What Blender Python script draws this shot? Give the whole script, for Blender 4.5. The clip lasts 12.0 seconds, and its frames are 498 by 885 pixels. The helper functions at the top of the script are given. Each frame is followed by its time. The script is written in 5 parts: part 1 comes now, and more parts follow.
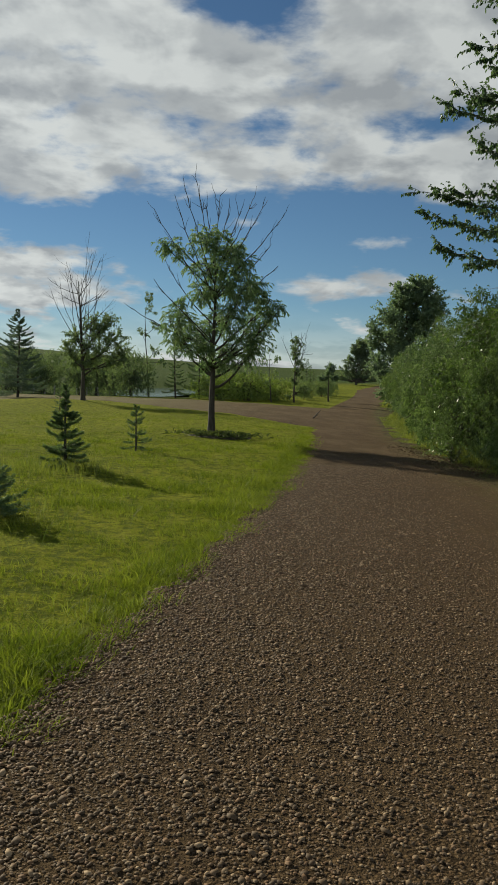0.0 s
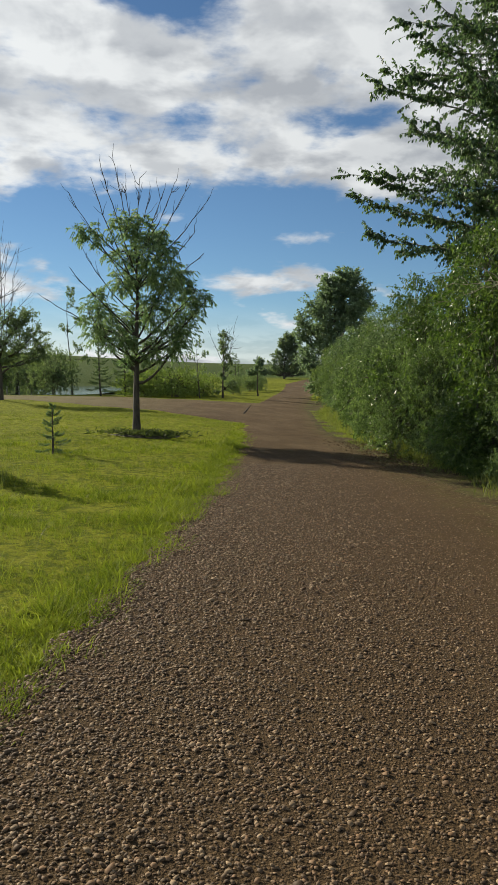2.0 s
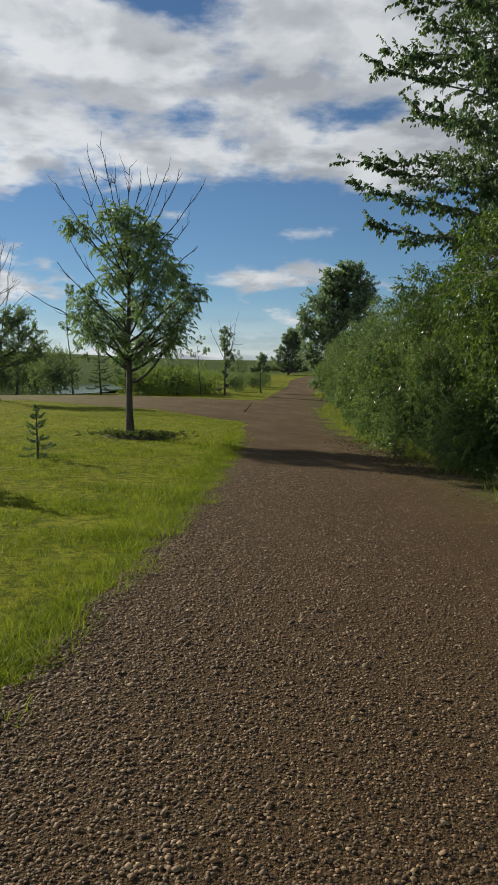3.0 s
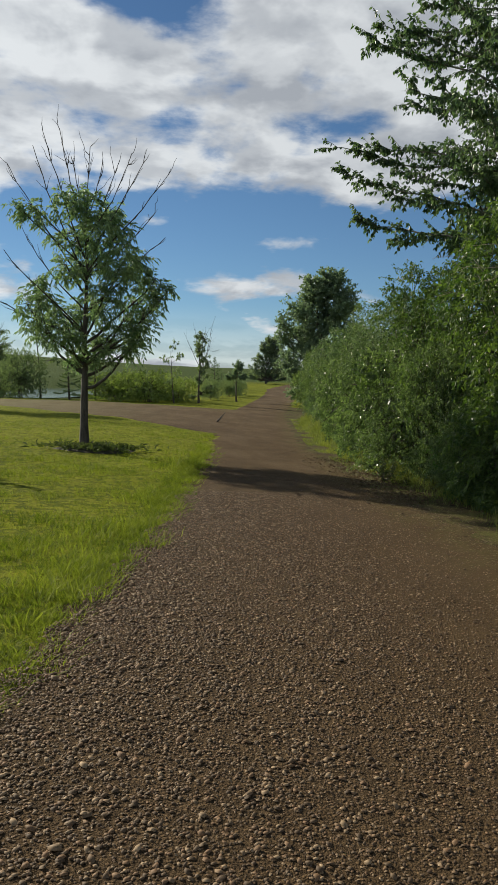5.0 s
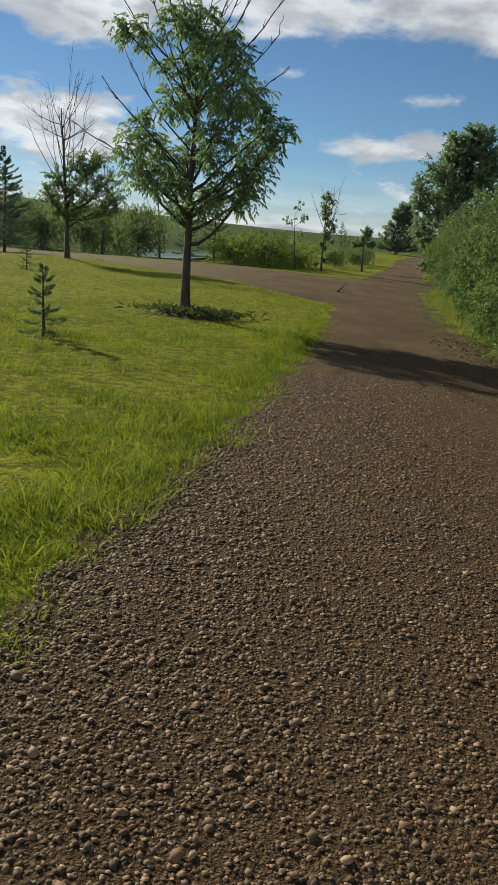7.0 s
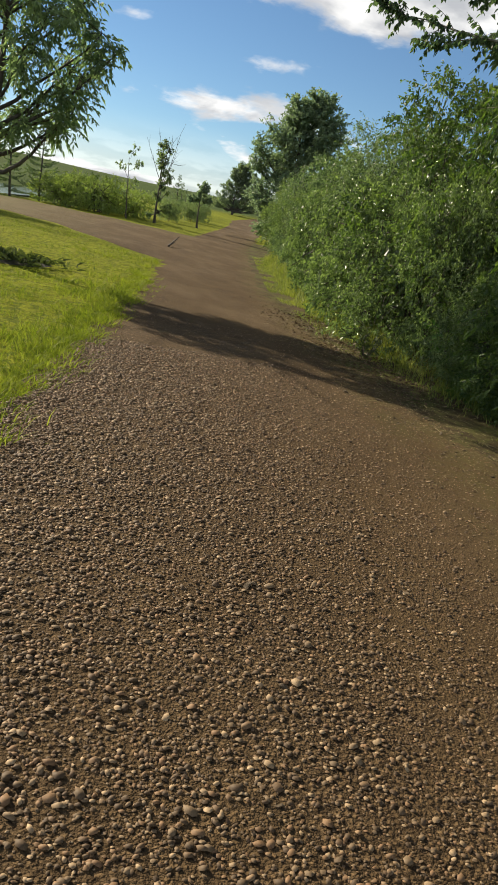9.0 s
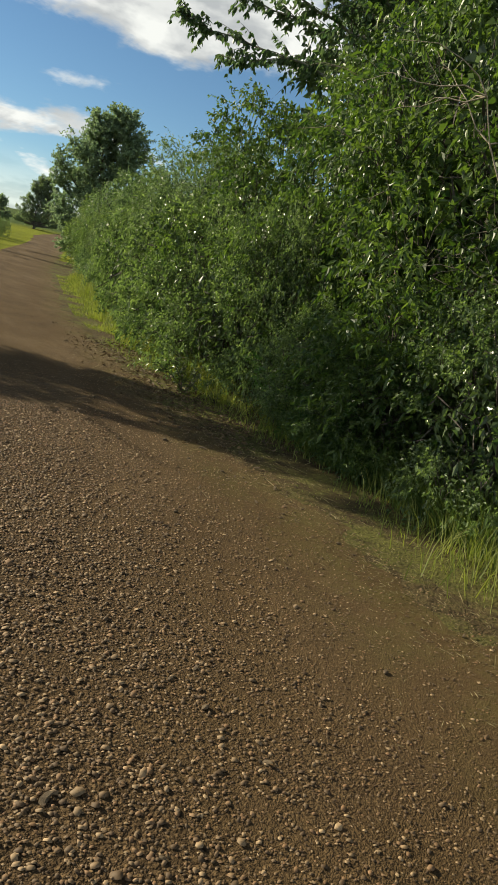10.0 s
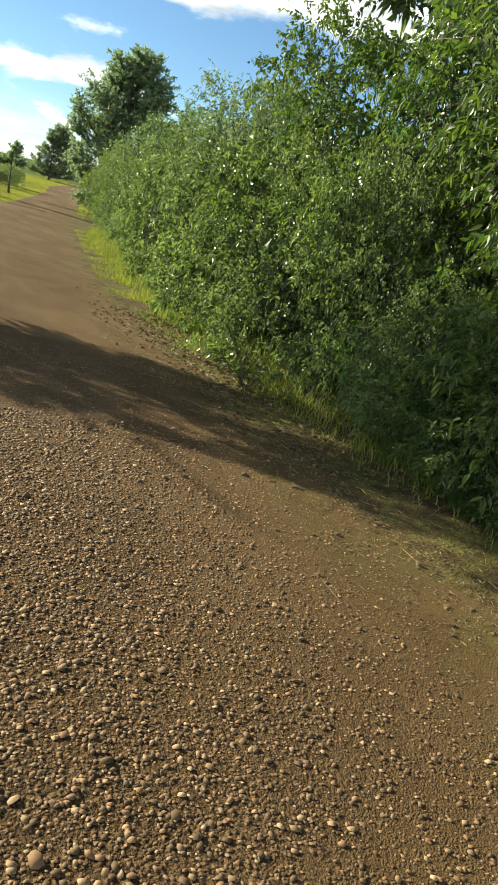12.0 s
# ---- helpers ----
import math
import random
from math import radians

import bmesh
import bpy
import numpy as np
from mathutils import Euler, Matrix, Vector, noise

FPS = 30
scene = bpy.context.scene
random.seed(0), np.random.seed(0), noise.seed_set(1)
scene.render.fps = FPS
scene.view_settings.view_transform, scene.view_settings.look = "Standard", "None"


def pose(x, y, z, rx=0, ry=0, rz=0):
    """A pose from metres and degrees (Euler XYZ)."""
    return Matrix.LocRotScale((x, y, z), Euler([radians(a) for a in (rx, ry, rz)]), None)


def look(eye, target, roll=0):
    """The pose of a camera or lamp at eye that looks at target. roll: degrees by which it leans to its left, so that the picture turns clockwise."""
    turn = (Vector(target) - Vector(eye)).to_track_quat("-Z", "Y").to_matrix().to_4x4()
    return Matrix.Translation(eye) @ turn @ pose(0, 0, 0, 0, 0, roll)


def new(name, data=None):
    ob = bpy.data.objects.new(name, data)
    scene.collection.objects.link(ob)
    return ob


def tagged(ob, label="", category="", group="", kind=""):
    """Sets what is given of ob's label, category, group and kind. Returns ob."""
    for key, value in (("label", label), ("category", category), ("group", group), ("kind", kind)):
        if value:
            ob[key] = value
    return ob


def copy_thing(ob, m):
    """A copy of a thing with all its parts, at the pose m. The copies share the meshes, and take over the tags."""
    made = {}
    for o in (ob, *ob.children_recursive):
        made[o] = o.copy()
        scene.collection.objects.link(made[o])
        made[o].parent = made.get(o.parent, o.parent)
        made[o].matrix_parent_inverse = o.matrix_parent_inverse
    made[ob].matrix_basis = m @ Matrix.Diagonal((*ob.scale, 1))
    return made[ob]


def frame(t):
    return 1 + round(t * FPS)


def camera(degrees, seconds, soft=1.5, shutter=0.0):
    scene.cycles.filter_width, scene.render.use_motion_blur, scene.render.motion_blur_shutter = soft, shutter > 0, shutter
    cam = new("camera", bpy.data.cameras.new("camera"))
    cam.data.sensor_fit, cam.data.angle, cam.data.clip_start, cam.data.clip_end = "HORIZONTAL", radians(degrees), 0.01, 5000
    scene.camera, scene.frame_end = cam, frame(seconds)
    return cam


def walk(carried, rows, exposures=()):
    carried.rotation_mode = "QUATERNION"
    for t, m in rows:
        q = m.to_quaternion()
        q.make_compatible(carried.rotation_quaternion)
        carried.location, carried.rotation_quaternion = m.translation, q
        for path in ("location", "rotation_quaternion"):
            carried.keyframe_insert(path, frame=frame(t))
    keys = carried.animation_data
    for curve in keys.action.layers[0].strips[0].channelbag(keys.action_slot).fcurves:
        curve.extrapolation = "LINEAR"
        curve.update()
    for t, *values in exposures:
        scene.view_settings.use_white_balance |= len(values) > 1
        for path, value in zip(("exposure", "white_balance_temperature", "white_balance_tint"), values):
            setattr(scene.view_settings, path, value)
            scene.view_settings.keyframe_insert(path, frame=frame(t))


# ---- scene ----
cam = camera(35.0, 12.0)
PATH = [
    (0, (-0.208, 0.372, 1.438), (-0.077, 2.361, 1.275), 1.3),
    (0.5, (-0.262, 0.509, 1.472), (0.094, 2.471, 1.31), 1.3),
    (1, (-0.235, 0.723, 1.441), (0.122, 2.684, 1.277), 0.4),
    (1.5, (-0.139, 0.997, 1.45), (0.197, 2.962, 1.287), 0.5),
    (2, (-0.118, 1.365, 1.406), (0.19, 3.334, 1.234), 0.3),
    (2.5, (-0.007, 1.703, 1.388), (0.286, 3.673, 1.207), -0.7),
    (3, (0.154, 2.066, 1.422), (0.447, 4.036, 1.241), -0.4),
    (3.5, (0.195, 2.463, 1.452), (0.556, 4.424, 1.291), 0.1),
    (3.7, (0.204, 2.592, 1.453), (0.569, 4.552, 1.293), 0.3),
    (5.3, (0.633, 4.098, 1.419), (0.971, 6.063, 1.257), 1.4),
    (5.5, (0.676, 4.287, 1.444), (0.949, 6.261, 1.278), 2.8),
    (6, (0.705, 4.71, 1.422), (0.923, 6.69, 1.237), 3.6),
    (6.5, (0.761, 5.046, 1.365), (0.918, 7.014, 1.048), 3.1),
    (6.7, (0.819, 5.167, 1.346), (0.904, 7.124, 0.942), 2.9),
    (8.3, (1.005, 6.022, 1.216), (1.116, 7.928, 0.62), 6.4),
    (8.5, (1.055, 6.153, 1.238), (1.205, 8.055, 0.64), 7.4),
    (8.6, (1.077, 6.252, 1.224), (1.244, 8.154, 0.629), 7.7),
    (8.9, (1.131, 6.468, 1.274), (1.534, 8.345, 0.71), 9.7),
    (9, (1.176, 6.599, 1.254), (1.683, 8.455, 0.706), 10.2),
    (9.5, (1.3, 7.035, 1.259), (2.058, 8.816, 0.755), 9.3),
    (10, (1.422, 7.462, 1.318), (2.358, 9.177, 0.892), 11.2),
    (10.5, (1.482, 7.933, 1.306), (2.456, 9.632, 0.898), 11.8),
    (11, (1.615, 8.415, 1.263), (2.561, 10.123, 0.829), 11.8),
    (11.5, (1.649, 8.836, 1.259), (2.602, 10.516, 0.738), 13.2),
    (12, (1.702, 9.298, 1.234), (2.623, 10.993, 0.707), 12.8),
]
walk(cam, [(t, look(eye, target, roll)) for t, eye, target, roll in PATH],
     exposures=[(0.0, -0.06, 6220, 4), (0.5, 0.4, 6320, 5), (1.0, 0.5, 6280, 5), (1.5, 0.46, 6250, 7), (2.0, 0.38, 6190, 8), (2.5, 0.18, 6090, 9), (3.5, 0.15, 6070, 9), (5.5, 0.25, 6050, 8), (6.7, 0.17, 6040, 8), (8.3, 1.0, 6170, 10), (9.0, 0.78, 6420, 10), (9.5, 0.68, 6480, 5), (10.0, 0.68, 6520, 5), (10.5, 1.06, 6580, 4), (11.0, 1.16, 6580, 4), (11.5, 1.22, 6580, 4), (12.0, 1.38, 6580, 4)])

# ---- light: low sun ahead and to the left, broken cloud ----
SUN_AZ, SUN_EL = -37.0, 25.0            # degrees, from +y towards +x; height
sun_way = Vector((math.sin(radians(SUN_AZ)) * math.cos(radians(SUN_EL)), math.cos(radians(SUN_AZ)) * math.cos(radians(SUN_EL)), math.sin(radians(SUN_EL))))
sun_data = bpy.data.lights.new("sun", "SUN")
sun_data.energy, sun_data.angle, sun_data.color = 5.0, radians(0.55), (1.0, 0.87, 0.66)
sun = new("sun", sun_data)
sun.matrix_world = look(sun_way * 50, (0, 0, 0))


class Nodes:
    """Short hand for node trees."""

    def __init__(self, tree):
        self.t = tree
        tree.nodes.clear()

    def n(self, kind, ins=None):
        node = self.t.nodes.new(kind)
        for k, v in (ins or {}).items():
            self.put(node, k, v)
        return node

    def put(self, node, k, v):
        if isinstance(v, bpy.types.NodeSocket):
            self.t.links.new(v, node.inputs[k])
        elif isinstance(v, (tuple, list)) and len(v) == 3 and node.inputs[k].type == "RGBA":
            node.inputs[k].default_value = (*v, 1)
        else:
            node.inputs[k].default_value = v

    def m(self, op, a, b=0.0, c=0.0, clamp=False):
        node = self.t.nodes.new("ShaderNodeMath")
        node.operation, node.use_clamp = op, clamp
        for i, v in enumerate((a, b, c)):
            self.put(node, i, v)
        return node.outputs[0]

    def noise(self, vec, scale, detail=4.0, rough=0.55, dist=0.0, out="Fac"):
        node = self.n("ShaderNodeTexNoise", {"Scale": scale, "Detail": detail, "Roughness": rough, "Distortion": dist})
        if vec is not None:
            self.put(node, "Vector", vec)
        return node.outputs[out]

    def ramp(self, fac, lo, hi, a=0.0, b=1.0):
        node = self.n("ShaderNodeMapRange")
        node.interpolation_type = "SMOOTHSTEP"
        for k, v in (("Value", fac), ("From Min", lo), ("From Max", hi), ("To Min", a), ("To Max", b)):
            self.put(node, k, v)
        return node.outputs[0]

    def mix(self, fac, a, b, blend="MIX"):
        node = self.n("ShaderNodeMix")
        node.data_type, node.blend_type = "RGBA", blend
        self.put(node, 0, fac)
        self.put(node, 6, a)
        self.put(node, 7, b)
        return node.outputs[2]


def build_sky():
    world = bpy.data.worlds.new("sky")
    scene.world = world
    world.use_nodes = True
    g = Nodes(world.node_tree)
    sky = g.n("ShaderNodeTexSky")
    sky.sky_type, sky.sun_disc, sky.sun_elevation, sky.sun_rotation = "NISHITA", False, radians(SUN_EL), radians(SUN_AZ)
    sky.altitude, sky.air_density, sky.dust_density, sky.ozone_density = 1500.0, 1.0, 0.15, 3.0
    d = g.n("ShaderNodeTexCoord").outputs["Generated"]
    s = g.n("ShaderNodeSeparateXYZ", {0: d})
    x, y, z = s.outputs
    az = g.m("MULTIPLY", g.m("ARCTAN2", x, y), 57.2958)
    el = g.m("MULTIPLY", g.m("ARCSINE", z), 57.2958)
    flat = g.m("ADD", g.m("MAXIMUM", z, 0.0), 0.26)
    p = g.n("ShaderNodeCombineXYZ", {0: g.m("DIVIDE", x, flat), 1: g.m("DIVIDE", y, flat), 2: 3.7}).outputs[0]
    big = g.noise(p, 2.6, 6.0, 0.52, 0.15)
    fine = g.noise(p, 9.0, 5.0, 0.54, 0.2)
    wisp = g.noise(g.n("ShaderNodeCombineXYZ", {0: g.m("MULTIPLY", az, 0.10), 1: g.m("MULTIPLY", el, 0.42), 2: 1.3}).outputs[0], 1.6, 6.0, 0.6, 0.3)
    puffs = g.m("ADD", g.m("MULTIPLY", big, 0.56), g.m("ADD", g.m("MULTIPLY", fine, 0.31), g.m("MULTIPLY", wisp, 0.13)))

    def blob(a0, e0, wa, we, gain):
        u = g.m("DIVIDE", g.m("SUBTRACT", az, a0), wa)
        v = g.m("DIVIDE", g.m("SUBTRACT", el, e0), we)
        r = g.m("ADD", g.m("MULTIPLY", u, u), g.m("MULTIPLY", v, v))
        return g.m("MULTIPLY", g.m("EXPONENT", g.m("MULTIPLY", r, -1.0)), gain)

    cover = g.m("ADD", g.ramp(el, 11.5, 15.0, -0.05, 0.19), g.ramp(el, 28.0, 48.0, 0.0, -0.24))
    for b in ((3, 25.0, 5, 2.0, -0.30), (16, 17.5, 4, 1.3, -0.14), (-7, 13.2, 4, 1.0, -0.10), (10.5, 6.5, 7.0, 1.0, 0.24), (11.5, 3.5, 3.2, 0.75, 0.24),
              (-13, 6.0, 7, 3.2, 0.22), (-10, 12.6, 4.5, 1.5, 0.30), (20, 13.0, 5, 2.0, 0.12), (-8, 0.6, 15, 1.1, 0.34), (2, 10.6, 4, 0.6, 0.10), (14, 9.6, 6, 0.6, 0.09)):
        cover = g.m("ADD", cover, blob(*b))
    dens = g.m("ADD", puffs, cover)
    mask = g.m("MULTIPLY", g.ramp(dens, 0.525, 0.66), g.ramp(el, -0.5, 1.0))
    body = g.noise(p, 5.4, 5.0, 0.52, 0.25)
    shade = g.ramp(g.m("ADD", g.m("MULTIPLY", dens, 0.45), g.m("ADD", g.m("MULTIPLY", body, 0.62), g.m("MULTIPLY", fine, 0.38))), 0.72, 0.97)
    toward = g.n("ShaderNodeVectorMath", {0: p, 1: (-0.055, 0.070, 0.0)}).outputs[0]
    rise = g.m("SUBTRACT", g.m("ADD", g.m("MULTIPLY", g.noise(p, 4.4, 5.0, 0.52, 0.2), 1.0), 0.0), g.noise(toward, 4.4, 5.0, 0.52, 0.2))
    shade = g.m("ADD", g.m("MULTIPLY", shade, 0.45), g.ramp(rise, -0.12, 0.12, 0.66, -0.12), clamp=True)
    white = g.mix(shade, (0.875, 0.865, 0.84), (0.47, 0.48, 0.50))
    mask = g.m("MAXIMUM", mask, g.ramp(el, 0.0, 5.5, 0.62, 0.0))
    glare = g.ramp(az, -45.0, 25.0, 1.28, 0.98)
    white = g.mix(1.0, white, g.n("ShaderNodeCombineXYZ", {0: glare, 1: glare, 2: glare}).outputs[0], "MULTIPLY")
    clear = g.n("ShaderNodeBackground", {"Color": g.mix(1.0, sky.outputs[0], (0.90, 1.0, 1.03), "MULTIPLY"), "Strength": 0.056})
    cloud = g.n("ShaderNodeBackground", {"Color": white, "Strength": 0.70})
    both = g.n("ShaderNodeMixShader", {0: mask, 1: clear.outputs[0], 2: cloud.outputs[0]})
    g.n("ShaderNodeOutputWorld", {0: both.outputs[0]})


build_sky()

# ---- materials ----


def material(name):
    m = bpy.data.materials.new(name)
    m.use_nodes = True
    g = Nodes(m.node_tree)
    return m, g, g.n("ShaderNodeTexCoord").outputs["Object"]


def finish(g, shader, bump=None, strength=0.5, dist=0.01):
    if bump is not None:
        b = g.n("ShaderNodeBump", {"Strength": strength, "Distance": dist, "Height": bump})
        g.put(shader, "Normal", b.outputs[0])
    g.n("ShaderNodeOutputMaterial", {0: shader.outputs[0]})


def leaf_material(name, dark, light, gloss=0.38, thin=0.35, thin_tint=(1.2, 1.3, 0.6), spec=0.5):
    m, g, p = material(name)
    isl = g.n("ShaderNodeNewGeometry").outputs["Random Per Island"]
    patch = g.ramp(g.noise(p, 1.7, 3.0, 0.55), 0.36, 0.66)
    f = g.m("ADD", g.m("MULTIPLY", g.m("POWER", isl, 1.3), 0.6), g.m("MULTIPLY", patch, 0.4), clamp=True)
    col = g.mix(f, dark, light)
    pr = g.n("ShaderNodeBsdfPrincipled", {"Base Color": col, "Roughness": gloss, "IOR": 1.45, "Specular IOR Level": spec})
    tint = g.mix(1.0, col, thin_tint, "MULTIPLY")
    tr = g.n("ShaderNodeBsdfTranslucent", {"Color": tint})
    mx = g.n("ShaderNodeMixShader", {0: thin, 1: pr.outputs[0], 2: tr.outputs[0]})
    g.n("ShaderNodeOutputMaterial", {0: mx.outputs[0]})
    return m


def bark_material(name, dark, light, scale=18.0):
    m, g, p = material(name)
    s = g.n("ShaderNodeMapping", {"Vector": p, "Scale": (1, 1, 0.22)}).outputs[0]
    n1, n2 = g.noise(s, scale, 6.0, 0.65), g.noise(p, scale * 4, 3.0)
    col = g.mix(g.ramp(g.m("ADD", g.m("MULTIPLY", n1, 0.7), g.m("MULTIPLY", n2, 0.3)), 0.35, 0.65), dark, light)
    pr = g.n("ShaderNodeBsdfPrincipled", {"Base Color": col, "Roughness": 0.9})
    finish(g, pr, n1, 0.8, 0.01)
    return m


LEAF_ASH = leaf_material("ash_leaf", (0.098, 0.162, 0.074), (0.300, 0.372, 0.198), 0.42, 0.56, (1.08, 1.2, 0.8))
# tone spread of these shrub leaves carries painted glints and inner shade
LEAF_SHRUB = leaf_material("shrub_leaf", (0.026, 0.054, 0.018), (0.232, 0.300, 0.142), 0.30, 0.46, (1.2, 1.35, 0.6), spec=0.6)
LEAF_OLIVE = leaf_material("fine_shrub_leaf", (0.028, 0.056, 0.024), (0.240, 0.306, 0.166), 0.30, 0.46, (1.1, 1.2, 0.7), spec=0.6)
LEAF_CHERRY = leaf_material("broad_shrub_leaf", (0.028, 0.064, 0.017), (0.150, 0.208, 0.062), 0.38, 0.44, (1.25, 1.4, 0.5), spec=0.55)
LEAF_WILLOW = leaf_material("willow_leaf", (0.050, 0.092, 0.032), (0.228, 0.294, 0.130), 0.42, 0.43)
LEAF_POPLAR = leaf_material("poplar_leaf", (0.045, 0.088, 0.046), (0.185, 0.245, 0.130), 0.38, 0.44, (1.05, 1.2, 0.7))
LEAF_DARK = leaf_material("dark_tree_leaf", (0.120, 0.175, 0.115), (0.300, 0.370, 0.235), 0.50, 0.52, (1.1, 1.2, 0.8))
# far leaf colours lifted to put distance haze into them
LEAF_MID = leaf_material("bend_tree_leaf", (0.120, 0.165, 0.125), (0.27, 0.33, 0.22), 0.5, 0.48)
LEAF_FAR = leaf_material("far_leaf", (0.115, 0.165, 0.095), (0.25, 0.31, 0.175), 0.55, 0.48)
# light and dark tones again stand in for glints and shade
LEAF_SHRUB_FAR = leaf_material("far_shrub_leaf", (0.038, 0.070, 0.032), (0.232, 0.296, 0.158), 0.36, 0.46, (1.1, 1.25, 0.7))
LEAF_PALE = leaf_material("reed_leaf", (0.14, 0.20, 0.05), (0.28, 0.34, 0.11), 0.55, 0.45)
# needle colours lightened to stand for glare near the sun
NEEDLE = leaf_material("spruce_needle", (0.085, 0.137, 0.072), (0.234, 0.305, 0.163), 0.55, 0.35)
NEEDLE_BLUE = leaf_material("blue_spruce_needle", (0.09, 0.135, 0.12), (0.22, 0.28, 0.24), 0.55, 0.32)
GRASS = leaf_material("grass_blade", (0.098, 0.140, 0.013), (0.328, 0.360, 0.054), 0.65, 0.40, spec=0.15)
GRASS_TALL = leaf_material("tall_grass", (0.10, 0.135, 0.026), (0.30, 0.315, 0.085), 0.60, 0.42)
# a lusher green grass, its colour darkened too for shade under the hedge
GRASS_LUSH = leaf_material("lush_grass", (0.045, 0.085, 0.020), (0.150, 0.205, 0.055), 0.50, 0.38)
NETTLE = leaf_material("broad_weed_leaf", (0.055, 0.130, 0.030), (0.180, 0.300, 0.090), 0.45, 0.48, (1.3, 1.5, 0.5))
WEED = leaf_material("weed_leaf", (0.040, 0.060, 0.018), (0.125, 0.150, 0.050), 0.6, 0.3)
LITTER = leaf_material("dead_leaf", (0.060, 0.036, 0.018), (0.200, 0.140, 0.070), 0.75, 0.1, (1, 1, 0.9))
STRAW = leaf_material("dry_straw", (0.15, 0.12, 0.055), (0.34, 0.28, 0.14), 0.7, 0.2, (1, 1, 0.9))
BARK = bark_material("ash_bark", (0.032, 0.027, 0.022), (0.10, 0.085, 0.068))
BARK_TWIG = bark_material("twig_bark", (0.036, 0.030, 0.025), (0.090, 0.075, 0.060), 40)
BARK_DEAD = bark_material("dead_bark", (0.22, 0.18, 0.13), (0.42, 0.36, 0.27), 40)
BARK_POPLAR = bark_material("poplar_bark", (0.10, 0.10, 0.08), (0.28, 0.27, 0.22))


def lawn_material():
    m, g, p = material("lawn")
    a, b, c = g.noise(p, 0.16, 4.0, 0.6), g.noise(p, 1.7, 5.0, 0.6), g.noise(p, 45.0, 3.0, 0.7)
    col = g.mix(g.ramp(a, 0.32, 0.68), (0.248, 0.272, 0.017), (0.362, 0.374, 0.028))
    col = g.mix(g.ramp(b, 0.45, 0.75, 0.0, 0.55), col, (0.362, 0.352, 0.046))
    tuft = g.noise(p, 8.0, 5.0, 0.7, 0.5)
    col = g.mix(g.ramp(tuft, 0.40, 0.58, 0.75, 0.0), col, (0.075, 0.105, 0.014))
    col = g.mix(g.ramp(c, 0.30, 0.62, 0.6, 0.0), col, (0.075, 0.095, 0.018))
    # grain fields over the far rise
    s = g.n("ShaderNodeSeparateXYZ", {0: p})
    far = g.m("MAXIMUM", g.ramp(s.outputs[1], 95.0, 125.0), g.m("MULTIPLY", g.ramp(s.outputs[1], 50.0, 55.0), g.ramp(s.outputs[0], 6.0, 3.0)))
    field = g.mix(g.noise(p, 0.02, 3.0), (0.045, 0.075, 0.018), (0.08, 0.11, 0.028))
    col = g.mix(far, col, field)
    pr = g.n("ShaderNodeBsdfPrincipled", {"Base Color": col, "Roughness": 1.0, "Specular IOR Level": 0.04})
    finish(g, pr, g.m("ADD", g.m("MULTIPLY", c, 0.6), g.m("ADD", b, tuft)), 1.0, 0.07)
    return m


